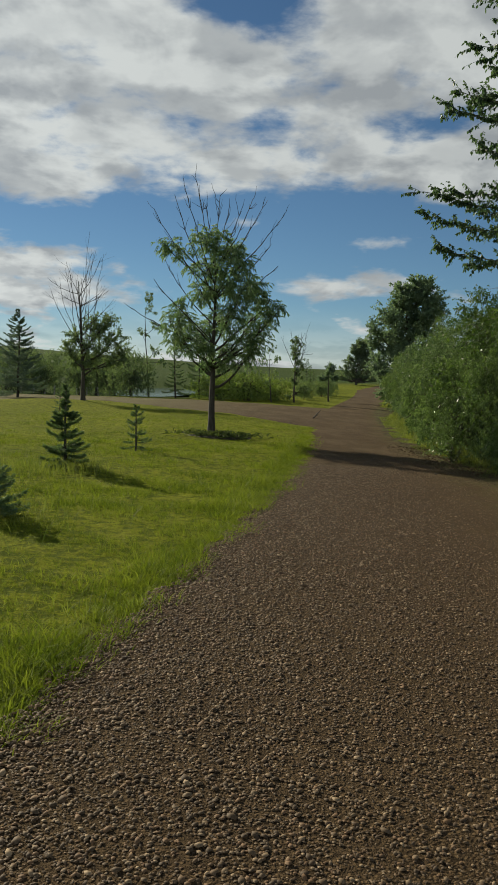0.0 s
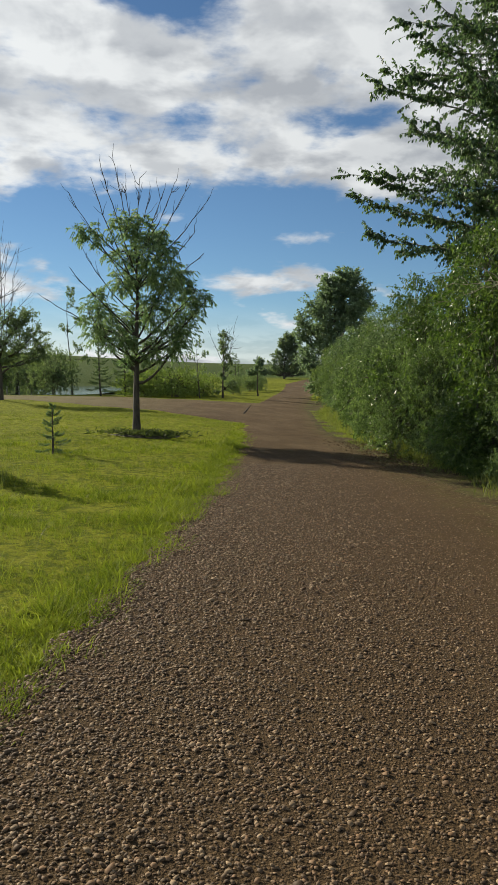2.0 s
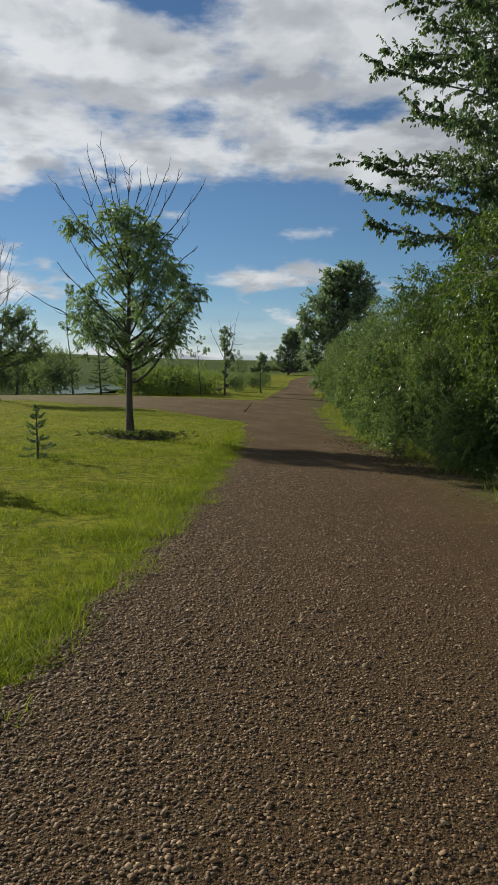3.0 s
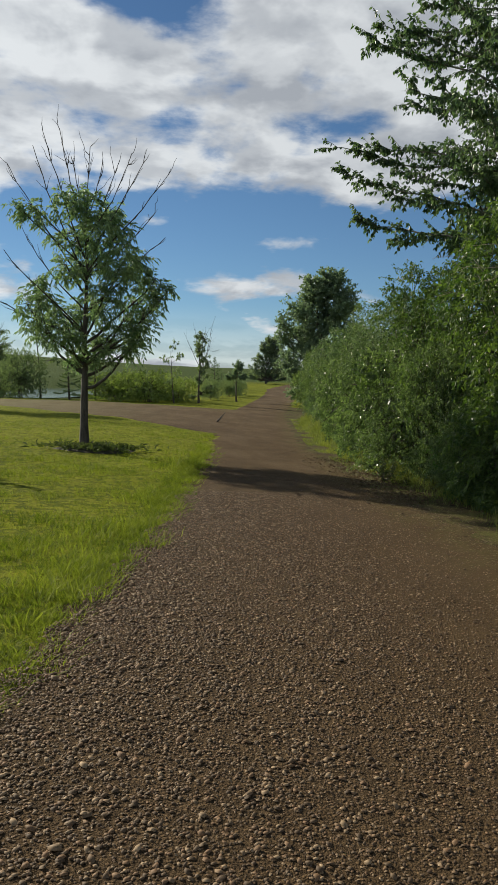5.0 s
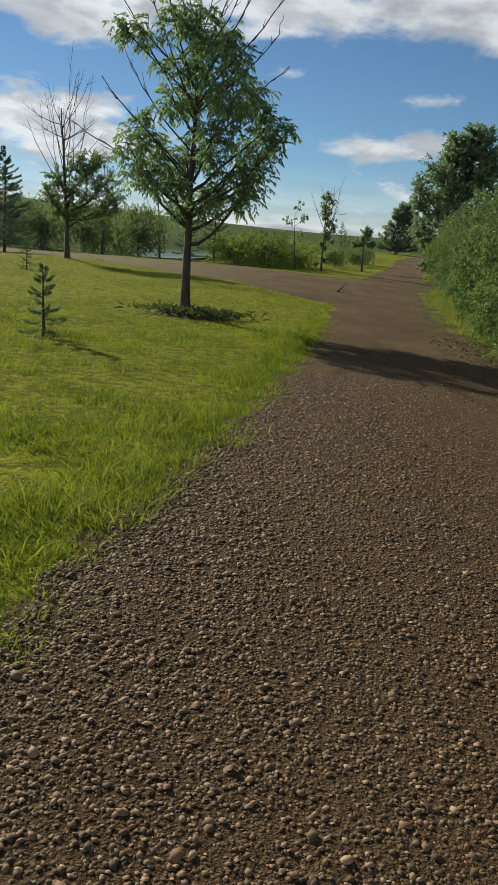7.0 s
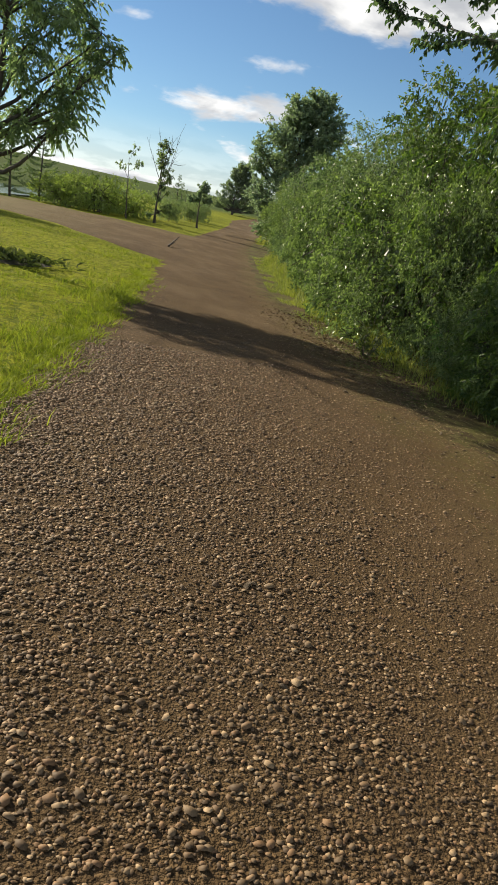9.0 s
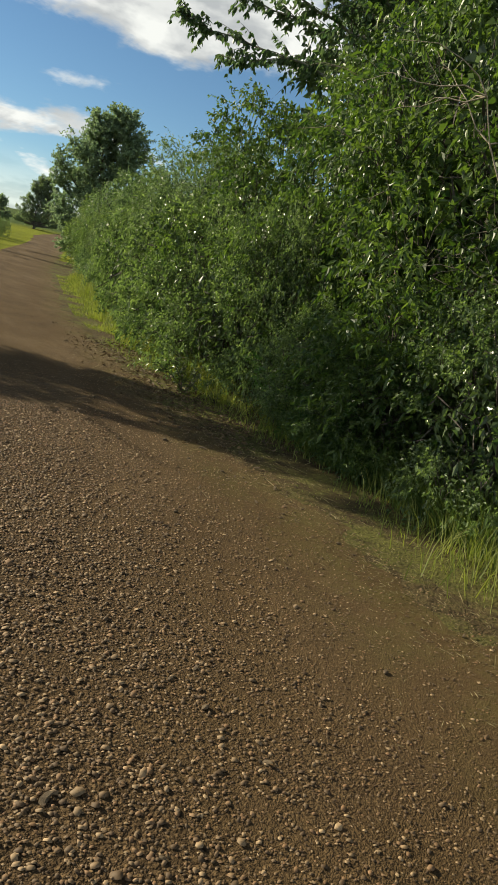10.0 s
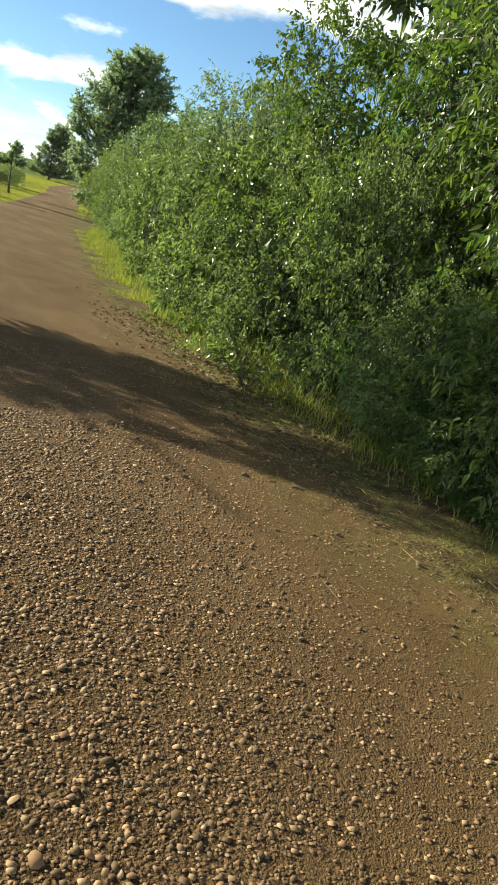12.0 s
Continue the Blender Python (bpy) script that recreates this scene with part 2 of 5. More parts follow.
def road_material():
    m, g, p = material("gravel_lane")
    s = g.n("ShaderNodeSeparateXYZ", {0: p})
    lane = g.n("ShaderNodeAttribute")
    lane.attribute_name = "lane"
    lane = lane.outputs["Fac"]
    wob = g.m("MULTIPLY", g.m("SUBTRACT", g.noise(p, 0.9, 4.0), 0.5), 0.7)
    dirt = g.ramp(g.m("ADD", lane, g.m("ADD", wob, g.ramp(s.outputs[1], 13.0, 20.0, 0.0, 0.5))), 0.46, 0.74)
    v1 = g.n("ShaderNodeTexVoronoi", {"Vector": p, "Scale": 62.0, "Randomness": 1.0})
    v2 = g.n("ShaderNodeTexVoronoi", {"Vector": p, "Scale": 135.0, "Randomness": 1.0})
    v3 = g.n("ShaderNodeTexVoronoi", {"Vector": p, "Scale": 290.0, "Randomness": 1.0})
    tone = g.n("ShaderNodeSeparateColor", {0: v1.outputs["Color"]}).outputs[0]
    tone2 = g.n("ShaderNodeSeparateColor", {0: v2.outputs["Color"]}).outputs[0]
    near = g.ramp(s.outputs[1], 10.0, 18.0)
    grit = g.mix(g.m("POWER", tone2, 2.0), (0.064, 0.039, 0.016), (0.200, 0.130, 0.057))
    stone = g.mix(g.m("POWER", tone, 1.6), (0.066, 0.040, 0.017), (0.285, 0.184, 0.088))
    # gaps between stones: dark earth, deepened to put shade into the colour
    gap = g.ramp(v1.outputs["Distance"], 0.30, 0.62)
    stone = g.mix(g.m("MULTIPLY", gap, 0.75), stone, (0.030, 0.020, 0.009))
    stone = g.mix(near, g.mix(0.55, stone, g.mix(g.m("POWER", tone2, 2.2), (0.048, 0.030, 0.014), (0.196, 0.128, 0.065))), stone)
    big = g.noise(p, 0.55, 5.0, 0.6)
    earth = g.mix(g.ramp(big, 0.35, 0.65), (0.069, 0.045, 0.020), (0.104, 0.069, 0.031))
    earth = g.mix(0.62, earth, grit)
    earth = g.mix(g.ramp(v2.outputs["Distance"], 0.35, 0.7, 0.0, 0.4), earth, (0.048, 0.031, 0.013))
    # moss, its colour also darkened to stand for lens falloff on that side
    moss = g.m("MULTIPLY", g.ramp(lane, 0.68, 0.92), g.ramp(g.noise(p, 3.1, 6.0, 0.75), 0.38, 0.60, 0.0, 0.75))
    earth = g.mix(moss, earth, (0.120, 0.112, 0.030))
    col = g.mix(dirt, stone, earth)
    worn = g.ramp(g.noise(p, 2.3, 4.0, 0.65), 0.38, 0.7, 0.0, 0.5)
    worn = g.m("MULTIPLY", worn, g.ramp(dirt, 0.0, 1.0, 0.35, 1.0))
    col = g.mix(worn, col, g.mix(dirt, (0.112, 0.071, 0.033), (0.126, 0.080, 0.034)))
    rut = g.ramp(g.noise(g.n("ShaderNodeMapping", {"Vector": p, "Scale": (1.0, 0.12, 1.0)}).outputs[0], 1.4, 3.0), 0.4, 0.7, 0.0, 0.35)
    col = g.mix(rut, col, (0.117, 0.075, 0.034))
    sandy = g.noise(g.n("ShaderNodeMapping", {"Vector": p, "Scale": (1.0, 0.30, 1.0)}).outputs[0], 1.1, 5.0, 0.65)
    sandy = g.m("MULTIPLY", g.ramp(sandy, 0.40, 0.68, 0.0, 0.5), g.ramp(s.outputs[1], 8.0, 16.0, 0.25, 1.0))
    col = g.mix(sandy, col, (0.178, 0.124, 0.066))
    # the side lane grows over with thin dry grass away from the fork
    grown = g.m("MULTIPLY", g.ramp(s.outputs[0], 4.0, -5.0, 0.0, 1.0), g.ramp(g.noise(p, 0.8, 5.0, 0.7), 0.30, 0.56, 0.45, 0.97))
    grown = g.m("MULTIPLY", grown, g.ramp(s.outputs[1], 24.0, 32.0))
    col = g.mix(grown, col, (0.172, 0.152, 0.066))
    pr = g.n("ShaderNodeBsdfPrincipled", {"Base Color": col, "Roughness": 0.95, "Specular IOR Level": 0.12})
    cell = [g.ramp(v.outputs["Distance"], 0.0, 0.7, 1.0, 0.0) for v in (v1, v2, v3)]
    h = g.m("ADD", g.m("MULTIPLY", cell[0], g.m("SUBTRACT", 1.0, dirt)), g.m("MULTIPLY", cell[1], g.ramp(g.noise(p, 14.0, 4.0, 0.7), 0.35, 0.65, 0.35, 0.75)))
    h = g.m("ADD", h, g.m("MULTIPLY", cell[2], 0.35))
    finish(g, pr, h, 0.95, 0.010)
    return m


def stone_material():
    m, g, p = material("pebble")
    isl = g.n("ShaderNodeNewGeometry").outputs["Random Per Island"]
    obj = g.n("ShaderNodeObjectInfo").outputs["Random"]
    f = g.m("FRACT", g.m("ADD", isl, obj))
    warm = g.m("FRACT", g.m("MULTIPLY", f, 7.3))
    c1 = g.mix(g.m("POWER", f, 2.7), (0.082, 0.050, 0.024), (0.430, 0.300, 0.164))
    c2 = g.mix(g.ramp(warm, 0.55, 0.95), c1, (0.222, 0.126, 0.058))
    n = g.noise(p, 90.0, 4.0)
    col = g.mix(g.ramp(n, 0.4, 0.7, 0.0, 0.5), c2, (0.117, 0.076, 0.034))
    pr = g.n("ShaderNodeBsdfPrincipled", {"Base Color": col, "Roughness": 0.72, "Specular IOR Level": 0.35})
    finish(g, pr, n, 0.3, 0.002)
    return m


def plain(name, a, b, scale=8.0, rough=0.85, bump=0.3):
    m, g, p = material(name)
    n = g.noise(p, scale, 5.0, 0.6)
    pr = g.n("ShaderNodeBsdfPrincipled", {"Base Color": g.mix(g.ramp(n, 0.3, 0.7), a, b), "Roughness": rough})
    finish(g, pr, n, bump, 0.02)
    return m


LAWN, ROAD, STONE = lawn_material(), road_material(), stone_material()
SOIL = plain("bare_soil", (0.035, 0.03, 0.015), (0.085, 0.075, 0.035), 14.0)
CLOD = plain("dry_clod", (0.065, 0.044, 0.022), (0.130, 0.090, 0.046), 30.0)
WATER = plain("pond_water", (0.03, 0.04, 0.045), (0.05, 0.06, 0.06), 1.0, 0.08, 0.05)
WOOD_POST = plain("weathered_post", (0.35, 0.32, 0.27), (0.55, 0.52, 0.46), 12.0)

# ---- mesh helpers ----


class Acc:
    """Gathers vertices and faces for one mesh."""

    def __init__(self):
        self.v, self.f, self.count = [], [], 0

    def add(self, v, f):
        self.v.append(np.asarray(v, dtype=np.float32))
        self.f.append(np.asarray(f, dtype=np.int32) + self.count)
        self.count += len(v)

    def mesh(self, name, mat, smooth=True):
        me = bpy.data.meshes.new(name)
        v = np.concatenate(self.v)
        loops = np.concatenate([a.ravel() for a in self.f])
        sizes = np.concatenate([np.full(len(a), a.shape[1], dtype=np.int32) for a in self.f])
        me.vertices.add(len(v))
        me.vertices.foreach_set("co", v.ravel())
        me.loops.add(len(loops))
        me.loops.foreach_set("vertex_index", loops)
        me.polygons.add(len(sizes))
        me.polygons.foreach_set("loop_start", np.concatenate([[0], np.cumsum(sizes)[:-1]]).astype(np.int32))
        me.polygons.foreach_set("use_smooth", np.full(len(sizes), smooth))
        me.update(calc_edges=True)
        me.validate()
        me.materials.append(mat)
        return me


def part(name, acc, mat, parent, label="", smooth=True, kind=""):
    ob = new(name, acc.mesh(name, mat, smooth))
    ob.parent = parent
    return tagged(ob, label, kind=kind)


def unit(v):
    return v / np.maximum(np.linalg.norm(v, axis=-1, keepdims=True), 1e-9)


def tube(acc, pts, radii, sides=6):
    pts = np.asarray(pts, dtype=float)
    n = len(pts)
    tang = unit(np.gradient(pts, axis=0))
    ref = np.where(np.abs(tang[:, 2:3]) > 0.9, [[1.0, 0, 0]], [[0, 0, 1.0]])
    a = unit(np.cross(tang, ref))
    b = np.cross(tang, a)
    ang = np.linspace(0, 2 * math.pi, sides, endpoint=False)
    ring = np.cos(ang)[None, :, None] * a[:, None] + np.sin(ang)[None, :, None] * b[:, None]
    v = (pts[:, None] + ring * np.asarray(radii)[:, None, None]).reshape(-1, 3)
    i = np.arange(n - 1)[:, None] * sides
    j = np.arange(sides)[None, :]
    k = (j + 1) % sides
    acc.add(v, np.stack([i + j, i + k, i + sides + k, i + sides + j], -1).reshape(-1, 4))


def leaves(acc, pos, way, length, width, rng, droop=0.25, tris=4):
    """Folded leaves from pos along way."""
    n = len(pos)
    way = unit(way)
    side = unit(np.cross(way, rng.normal(size=(n, 3)) * 1.2 + [[0, 0, 1.0]]))
    up = np.cross(side, way)
    length = np.broadcast_to(length, (n,))[:, None]
    width = np.broadcast_to(width, (n,))[:, None]
    tip = pos + way * length - np.array([[0, 0, 1.0]]) * length * droop
    if tris == 2:
        mid = pos + way * length * 0.45
        l = mid + side * width * 0.5 + up * width * 0.24
        r = mid - side * width * 0.5 + up * width * 0.24
        v = np.stack([pos, l, tip, r], 1).reshape(-1, 3)
        i = np.arange(n)[:, None] * 4
        acc.add(v, np.concatenate([i + [[0, 1, 2]], i + [[0, 2, 3]]]))
    else:
        m1, m2 = pos + (tip - pos) * 0.28, pos + (tip - pos) * 0.66 + up * length * droop * 0.12
        v = np.stack([pos, m1 + side * width * 0.46 + up * width * 0.2, m2 + side * width * 0.38 + up * width * 0.16, tip, m2 - side * width * 0.38 + up * width * 0.16, m1 - side * width * 0.46 + up * width * 0.2], 1).reshape(-1, 3)
        i = np.arange(n)[:, None] * 6
        acc.add(v, np.concatenate([i + [[0, 1, 2, 3]], i + [[0, 3, 4, 5]]]))


def bend(a, b, rng, wob=0.08, sag=0.0, n=6):
    """A wavering line from a to b."""
    a, b = np.asarray(a, float), np.asarray(b, float)
    t = np.linspace(0, 1, n)[:, None]
    ln = np.linalg.norm(b - a)
    off = np.cumsum(rng.normal(size=(n, 3)) * wob * ln / n, axis=0)
    off -= off[-1] * t
    off[0] = 0
    return a + (b - a) * t + off + np.array([[0, 0, 1.0]]) * (sag * ln * 4 * t * (1 - t))


def empty(name, at, label, category, group="", kind=""):
    ob = new(name)
    ob.location = at
    return tagged(ob, label, category, group, kind)


# ---- ground ----
XL = ((-14, -4.2), (0, -1.9), (3, -1.15), (5.8, -0.43), (7.8, 0.13), (9.75, 0.59), (11.2, 0.95), (15.5, 1.8), (20, 2.6), (25, 3.5), (32, 4.8), (40, 6.4), (63, 12.0), (85, 17.0), (105, 23.5), (140, 40.0), (175, 60.0))
XR = ((-14, 3.0), (0, 3.65), (9, 4.1), (12, 4.25), (15, 4.4), (18, 4.65), (21.5, 5.0), (27, 6.1), (35, 7.7), (61, 14.2), (85, 19.8), (105, 26.4), (140, 43.5), (175, 64.0))


def edge(y, table):
    ys, xs = zip(*table)
    return (np.interp(y - 1.2, ys, xs) + np.interp(y, ys, xs) * 2 + np.interp(y + 1.2, ys, xs)) / 4


def smooth(t):
    t = np.clip(t, 0, 1)
    return t * t * (3 - 2 * t)


def gz(x, y):
    """Height of the land."""
    x, y = np.asarray(x, float), np.asarray(y, float)
    u = x - (edge(y, XL) + edge(y, XR)) / 2
    z = -0.03 * np.clip(u + 1.6, -3.0, 3.4)
    z = z - 0.22 * smooth((u - 2.6) / 2.0) * smooth((60 - y) / 30)
    z = z + 0.0155 * np.clip(y - 58, 0, 80) * smooth((y - 50) / 40)
    ridge = 5.0 + 6.0 * smooth((60 - x) / 160) + 4.0 * smooth((-40 - x) / 120)
    z = z + ridge * smooth((y - 130) / 260)
    basin = np.exp(-(((x + 5.0) / 7.0) ** 4 + ((y - 92) / 30.0) ** 4))
    z = z * (1 - basin) - 0.9 * basin
    z = z + 0.24 * np.exp(-(((x + 6.6) / 3.6) ** 2 + ((y - 35.6) / 3.2) ** 2))
    bumps = 0.02 * np.sin(x * 1.9 + 0.7 * np.sin(y * 0.9)) * np.sin(y * 1.3 + 0.5)
    return z + bumps * smooth((-u - 1.5) / 1.5)


def axis(points):
    out = []
    for a, b, step in points:
        out.append(np.arange(a, b, step))
    return np.concatenate(out + [[points[-1][1]]])


def grid_mesh(xs, ys, zfun):
    acc = Acc()
    gx, gy = np.meshgrid(xs, ys)
    acc.add(np.stack([gx, gy, zfun(gx, gy)], -1).reshape(-1, 3), grid_faces(len(xs), len(ys)))
    return acc


def grid_faces(nx, ny):
    i, j = np.meshgrid(np.arange(nx - 1), np.arange(ny - 1))
    a = (j * nx + i).ravel()
    return np.stack([a, a + 1, a + nx + 1, a + nx], -1)


ground_acc = grid_mesh(axis([(-1500, -200, 100), (-200, -40, 10), (-40, -8, 1.0), (-8, 9, 0.25), (9, 40, 1.0), (40, 200, 10), (200, 1500, 100)]),
                       axis([(-300, -20, 40), (-20, 0, 2.0), (0, 26, 0.25), (26, 70, 1.0), (70, 200, 5), (200, 450, 20), (450, 3000, 250)]), gz)
ground = new("ground", ground_acc.mesh("ground", LAWN))
tagged(ground, "mown yellow-green lawn running into far grain fields", "ground", kind="structure")


def lane_strip(name, left, right, label, lift, cross=26):
    """A gravel lane between two edge lines (n x 2), its rims sunk into the turf."""
    t = np.linspace(0, 1, cross)[None, :, None]
    xy = left[:, None] * (1 - t) + right[:, None] * t
    x, y = xy[..., 0], xy[..., 1]
    w = np.linalg.norm(right - left, axis=1)[:, None]
    d = np.minimum(t[..., 0], 1 - t[..., 0]) * w
    wav = 0.10 * np.sin(y * 3.1 + x) + 0.07 * np.sin(y * 7.3 + 1.7 * x) + 0.05 * np.sin(y * 17.0)
    z = gz(x, y) + lift - 0.05 * (1 - smooth((d + wav * 0.8) / 0.32))
    acc = Acc()
    acc.add(np.stack([x, y, z], -1).reshape(-1, 3), grid_faces(cross, len(left)))
    me = acc.mesh(name, ROAD)
    at = me.attributes.new("lane", "FLOAT", "POINT")
    at.data.foreach_set("value", np.broadcast_to(t[..., 0] * np.ones_like(x), x.shape).astype(np.float32).ravel())
    ob = new(name, me)
    return tagged(ob, label, "ground" if name == "verge" else "road", kind="structure")


lane_y = axis([(-14, 0, 1.0), (0, 24, 0.12), (24, 60, 0.5), (60, 175, 3.0)])
road = lane_strip("road", np.stack([edge(lane_y, XL) - 0.16, lane_y], -1), np.stack([edge(lane_y, XR) + 0.16, lane_y], -1),
                  "brown gravel farm lane, stony on one side and bare packed earth on the other", 0.018, 40)
NEAR = np.array([(6.2, 21.0), (4.0, 22.6), (3.0, 24.0), (1.9, 27.0), (0.9, 29.8), (-1.2, 33.2), (-3.5, 36.2), (-7.5, 38.6), (-14, 41.0), (-30, 45)], float)
FAR = np.array([(8.6, 42.0), (7.4, 40.4), (6.4, 40.0), (5.0, 40.6), (3.4, 42.2), (1.0, 45.6), (-2.2, 48.6), (-6.0, 50.8), (-14, 53.0), (-30, 57)], float)


def dense(line, n=90):
    t = np.linspace(0, len(line) - 1, n)
    k = np.arange(len(line))
    s = np.stack([np.interp(t, k, line[:, 0]), np.interp(t, k, line[:, 1])], -1)
    for _ in range(6):
        s[1:-1] = (s[:-2] + 2 * s[1:-1] + s[2:]) / 4
    return s


side_road = lane_strip("side_road", dense(NEAR), dense(FAR), "brown earth side lane branching off across the lawn", 0.010, 30)


def verge_material():
    m, g, p = material("worn_verge")
    a, b, c = g.noise(p, 1.3, 5.0, 0.6), g.noise(p, 9.0, 5.0, 0.65), g.noise(p, 60.0, 3.0, 0.6)
    col = g.mix(g.ramp(b, 0.35, 0.65), (0.07, 0.048, 0.024), (0.125, 0.092, 0.042))
    col = g.mix(g.ramp(g.m("ADD", g.m("MULTIPLY", a, 0.6), g.m("MULTIPLY", b, 0.4)), 0.42, 0.58, 0.0, 0.85), col, (0.135, 0.135, 0.034))
    col = g.mix(g.ramp(c, 0.35, 0.6, 0.6, 0.0), col, (0.05, 0.045, 0.022))
    pr = g.n("ShaderNodeBsdfPrincipled", {"Base Color": col, "Roughness": 0.95, "Specular IOR Level": 0.1})
    finish(g, pr, g.m("ADD", b, c), 0.8, 0.03)
    return m


verge_y = axis([(-10, 6, 1.0), (6, 26, 0.2), (26, 45, 1.0)])
verge = lane_strip("verge", np.stack([edge(verge_y, XR) - 0.55, verge_y], -1), np.stack([edge(verge_y, XR) + 2.6 - np.clip(verge_y - 18, 0, 10) * 0.15, verge_y], -1), "worn earth verge with patchy dry grass", 0.012, 24)
verge.data.materials[0] = verge_material()


def on_lane(x, y):
    """Metres inside (plus) or outside (minus) of the main lane."""
    return np.minimum(x - edge(y, XL), edge(y, XR) - x)


# ---- trees ----


def lobe_tree(name, at, height, trunk_r, lobes, leaf, rng, label, mat, bark=BARK, twigs=16, per_twig=9, size=(0.09, 0.035), bare=0, bare_top=0.0, tris=2, droop=0.5, fork=0.35, spread=1.0, hang=0.35, bare_r=0.022, tips=0.35, bare_tips=(), category="tree"):
    """A tree whose limbs run to lobes (x, y, z, radius from the foot); bare limbs stand out at the top."""
    top = empty(name, (at[0], at[1], float(gz(*at)) - 0.03), label, category)
    wood, crown = Acc(), Acc()
    lead = height * 0.72
    trunk = bend((0, 0, 0), (rng.normal() * 0.03 * height, rng.normal() * 0.03 * height, lead), rng, 0.05, n=10)
    rad = trunk_r * (1.0 - 0.82 * np.linspace(0, 1, 10) ** 0.9)
    rad[0] *= 1.25
    tube(wood, trunk, rad, 8)
    twig = Acc()

    def from_trunk(h):
        h = np.clip(h, 0.05, lead * 0.97)
        k = np.interp(h, trunk[:, 2], np.arange(10))
        i = int(k)
        j = min(i + 1, 9)
        return trunk[i] + (trunk[j] - trunk[i]) * (k - i), np.interp(k, np.arange(10), rad)

    for lx, ly, lz, lr in lobes:
        c = np.array([lx, ly, lz])
        reach = math.hypot(lx, ly)
        p0, r0 = from_trunk(max(lz - lr * 0.4 - reach * 0.85, height * fork * rng.uniform(0.75, 1.25)))
        limb = bend(p0, c, rng, 0.12, -0.05, 7)
        bough = Acc()
        tube(bough, limb, np.linspace(min(r0 * 0.6, 0.02 + 0.012 * height), 0.008, 7), 5)
        part("limb", bough, bark, top)
        for _ in range(max(5, int(twigs * min(1.4, (lr / 0.45) ** 1.4))) if bare_tips else twigs):
            s = limb[rng.integers(3, 7)]
            q = unit(rng.normal(size=3)) * lr * rng.uniform(0.35, 1.0) ** 0.6 * np.array([1, 1, 0.85])
            tip = c + q
            tw = bend(s, tip, rng, 0.2, 0.05, 5)
            tube(twig, tw, np.linspace(0.007, 0.002, 5), 3)
            k = rng.uniform(tips, 1.0, per_twig) * 4
            i = np.minimum(k.astype(int), 3)
            pos = tw[i] + (tw[i + 1] - tw[i]) * (k - i)[:, None]
            way = unit(tip - s) * 0.4 + rng.normal(size=(per_twig, 3)) * 0.8
            way[:, 2] -= hang
            leaf(crown, pos, way, size, rng, tris, droop)
    for i in range(bare):
        ang = rng.uniform(0, 2 * math.pi)
        p0, r0 = from_trunk(rng.uniform(fork, 0.66) * height)
        out = (0.04 + 0.29 * rng.random() ** 0.7) * height * spread
        tip = np.array([math.cos(ang) * out, math.sin(ang) * out * 0.8, height * (rng.uniform(bare_top, 0.98) - 0.12 * (out / (0.31 * height * spread)) ** 2) if i else height])
        limb = bend(p0, tip, rng, 0.10, -0.06, 9)
        tube(twig, limb, np.linspace(min(r0 * 0.6, bare_r), 0.005, 9), 5)
        for _ in range(5):
            s = limb[rng.integers(4, 8)]
            w = unit(limb[-1] - limb[3]) + rng.normal(size=3) * 0.38
            w[2] = abs(w[2])
            tube(twig, bend(s, s + unit(w) * height * rng.uniform(0.04, 0.11), rng, 0.15, -0.04, 4), np.linspace(0.006, 0.002, 4), 3)
    # long dead limbs, bowed outwards, with forked ends
    for tx, tz, h in bare_tips:
        p0, r0 = from_trunk(h)
        tip = np.array([tx, rng.uniform(-0.7, 0.7), tz])
        limb = bend(p0, tip, rng, 0.07, 0.0, 10)
        k = np.linspace(0, 1, 10)
        limb[:, :2] += (tip - p0)[None, :2] * (rng.uniform(0.0, 0.45) * k * (1 - k))[:, None]
        dead = Acc()
        tube(dead, limb, np.linspace(min(r0 * 0.6, bare_r), 0.006, 10), 5)
        part("dead_limb", dead, BARK_TWIG, top)
        for _ in range(6):
            i = rng.integers(5, 10)
            w = unit(limb[9] - limb[6]) + rng.normal(size=3) * 0.42
            w[2] = abs(w[2]) + 0.2
            tube(twig, bend(limb[i], limb[i] + unit(w) * rng.uniform(0.12, 0.5), rng, 0.18, -0.05, 5), np.linspace(0.008, 0.003, 5), 3)
    part("trunk", wood, bark, top)
    part("branchwork", twig, BARK_TWIG, top, kind="stuff")
    part("crown", crown, mat, top, smooth=False, kind="stuff")
    return top


def simple_leaf(acc, pos, way, size, rng, tris, droop):
    n = len(pos)
    leaves(acc, pos, way, size[0] * rng.uniform(0.7, 1.25, n), size[1] * rng.uniform(0.7, 1.2, n), rng, droop * 0.5, tris)


def feather_leaf(acc, pos, way, size, rng, tris, droop):
    """Compound ash leaves: a drooping stalk with paired leaflets."""
    n = len(pos)
    way = unit(way)
    side = unit(np.cross(way, [[0, 0, 1.0]]) + 1e-4)
    for k in range(7):
        f = (0.35, 0.35, 0.62, 0.62, 0.88, 0.88, 1.0)[k]
        sgn = (1, -1, 1, -1, 1, -1, 0)[k]
        st = pos + way * size[0] * 2.0 * f - np.array([[0, 0, 1.0]]) * size[0] * 0.8 * f * f
        w = way * 0.7 + side * sgn * 0.9 + rng.normal(size=(n, 3)) * 0.18
        w[:, 2] -= droop
        leaves(acc, st, w, size[0] * rng.uniform(0.8, 1.15, n), size[1], rng, 0.25, tris)


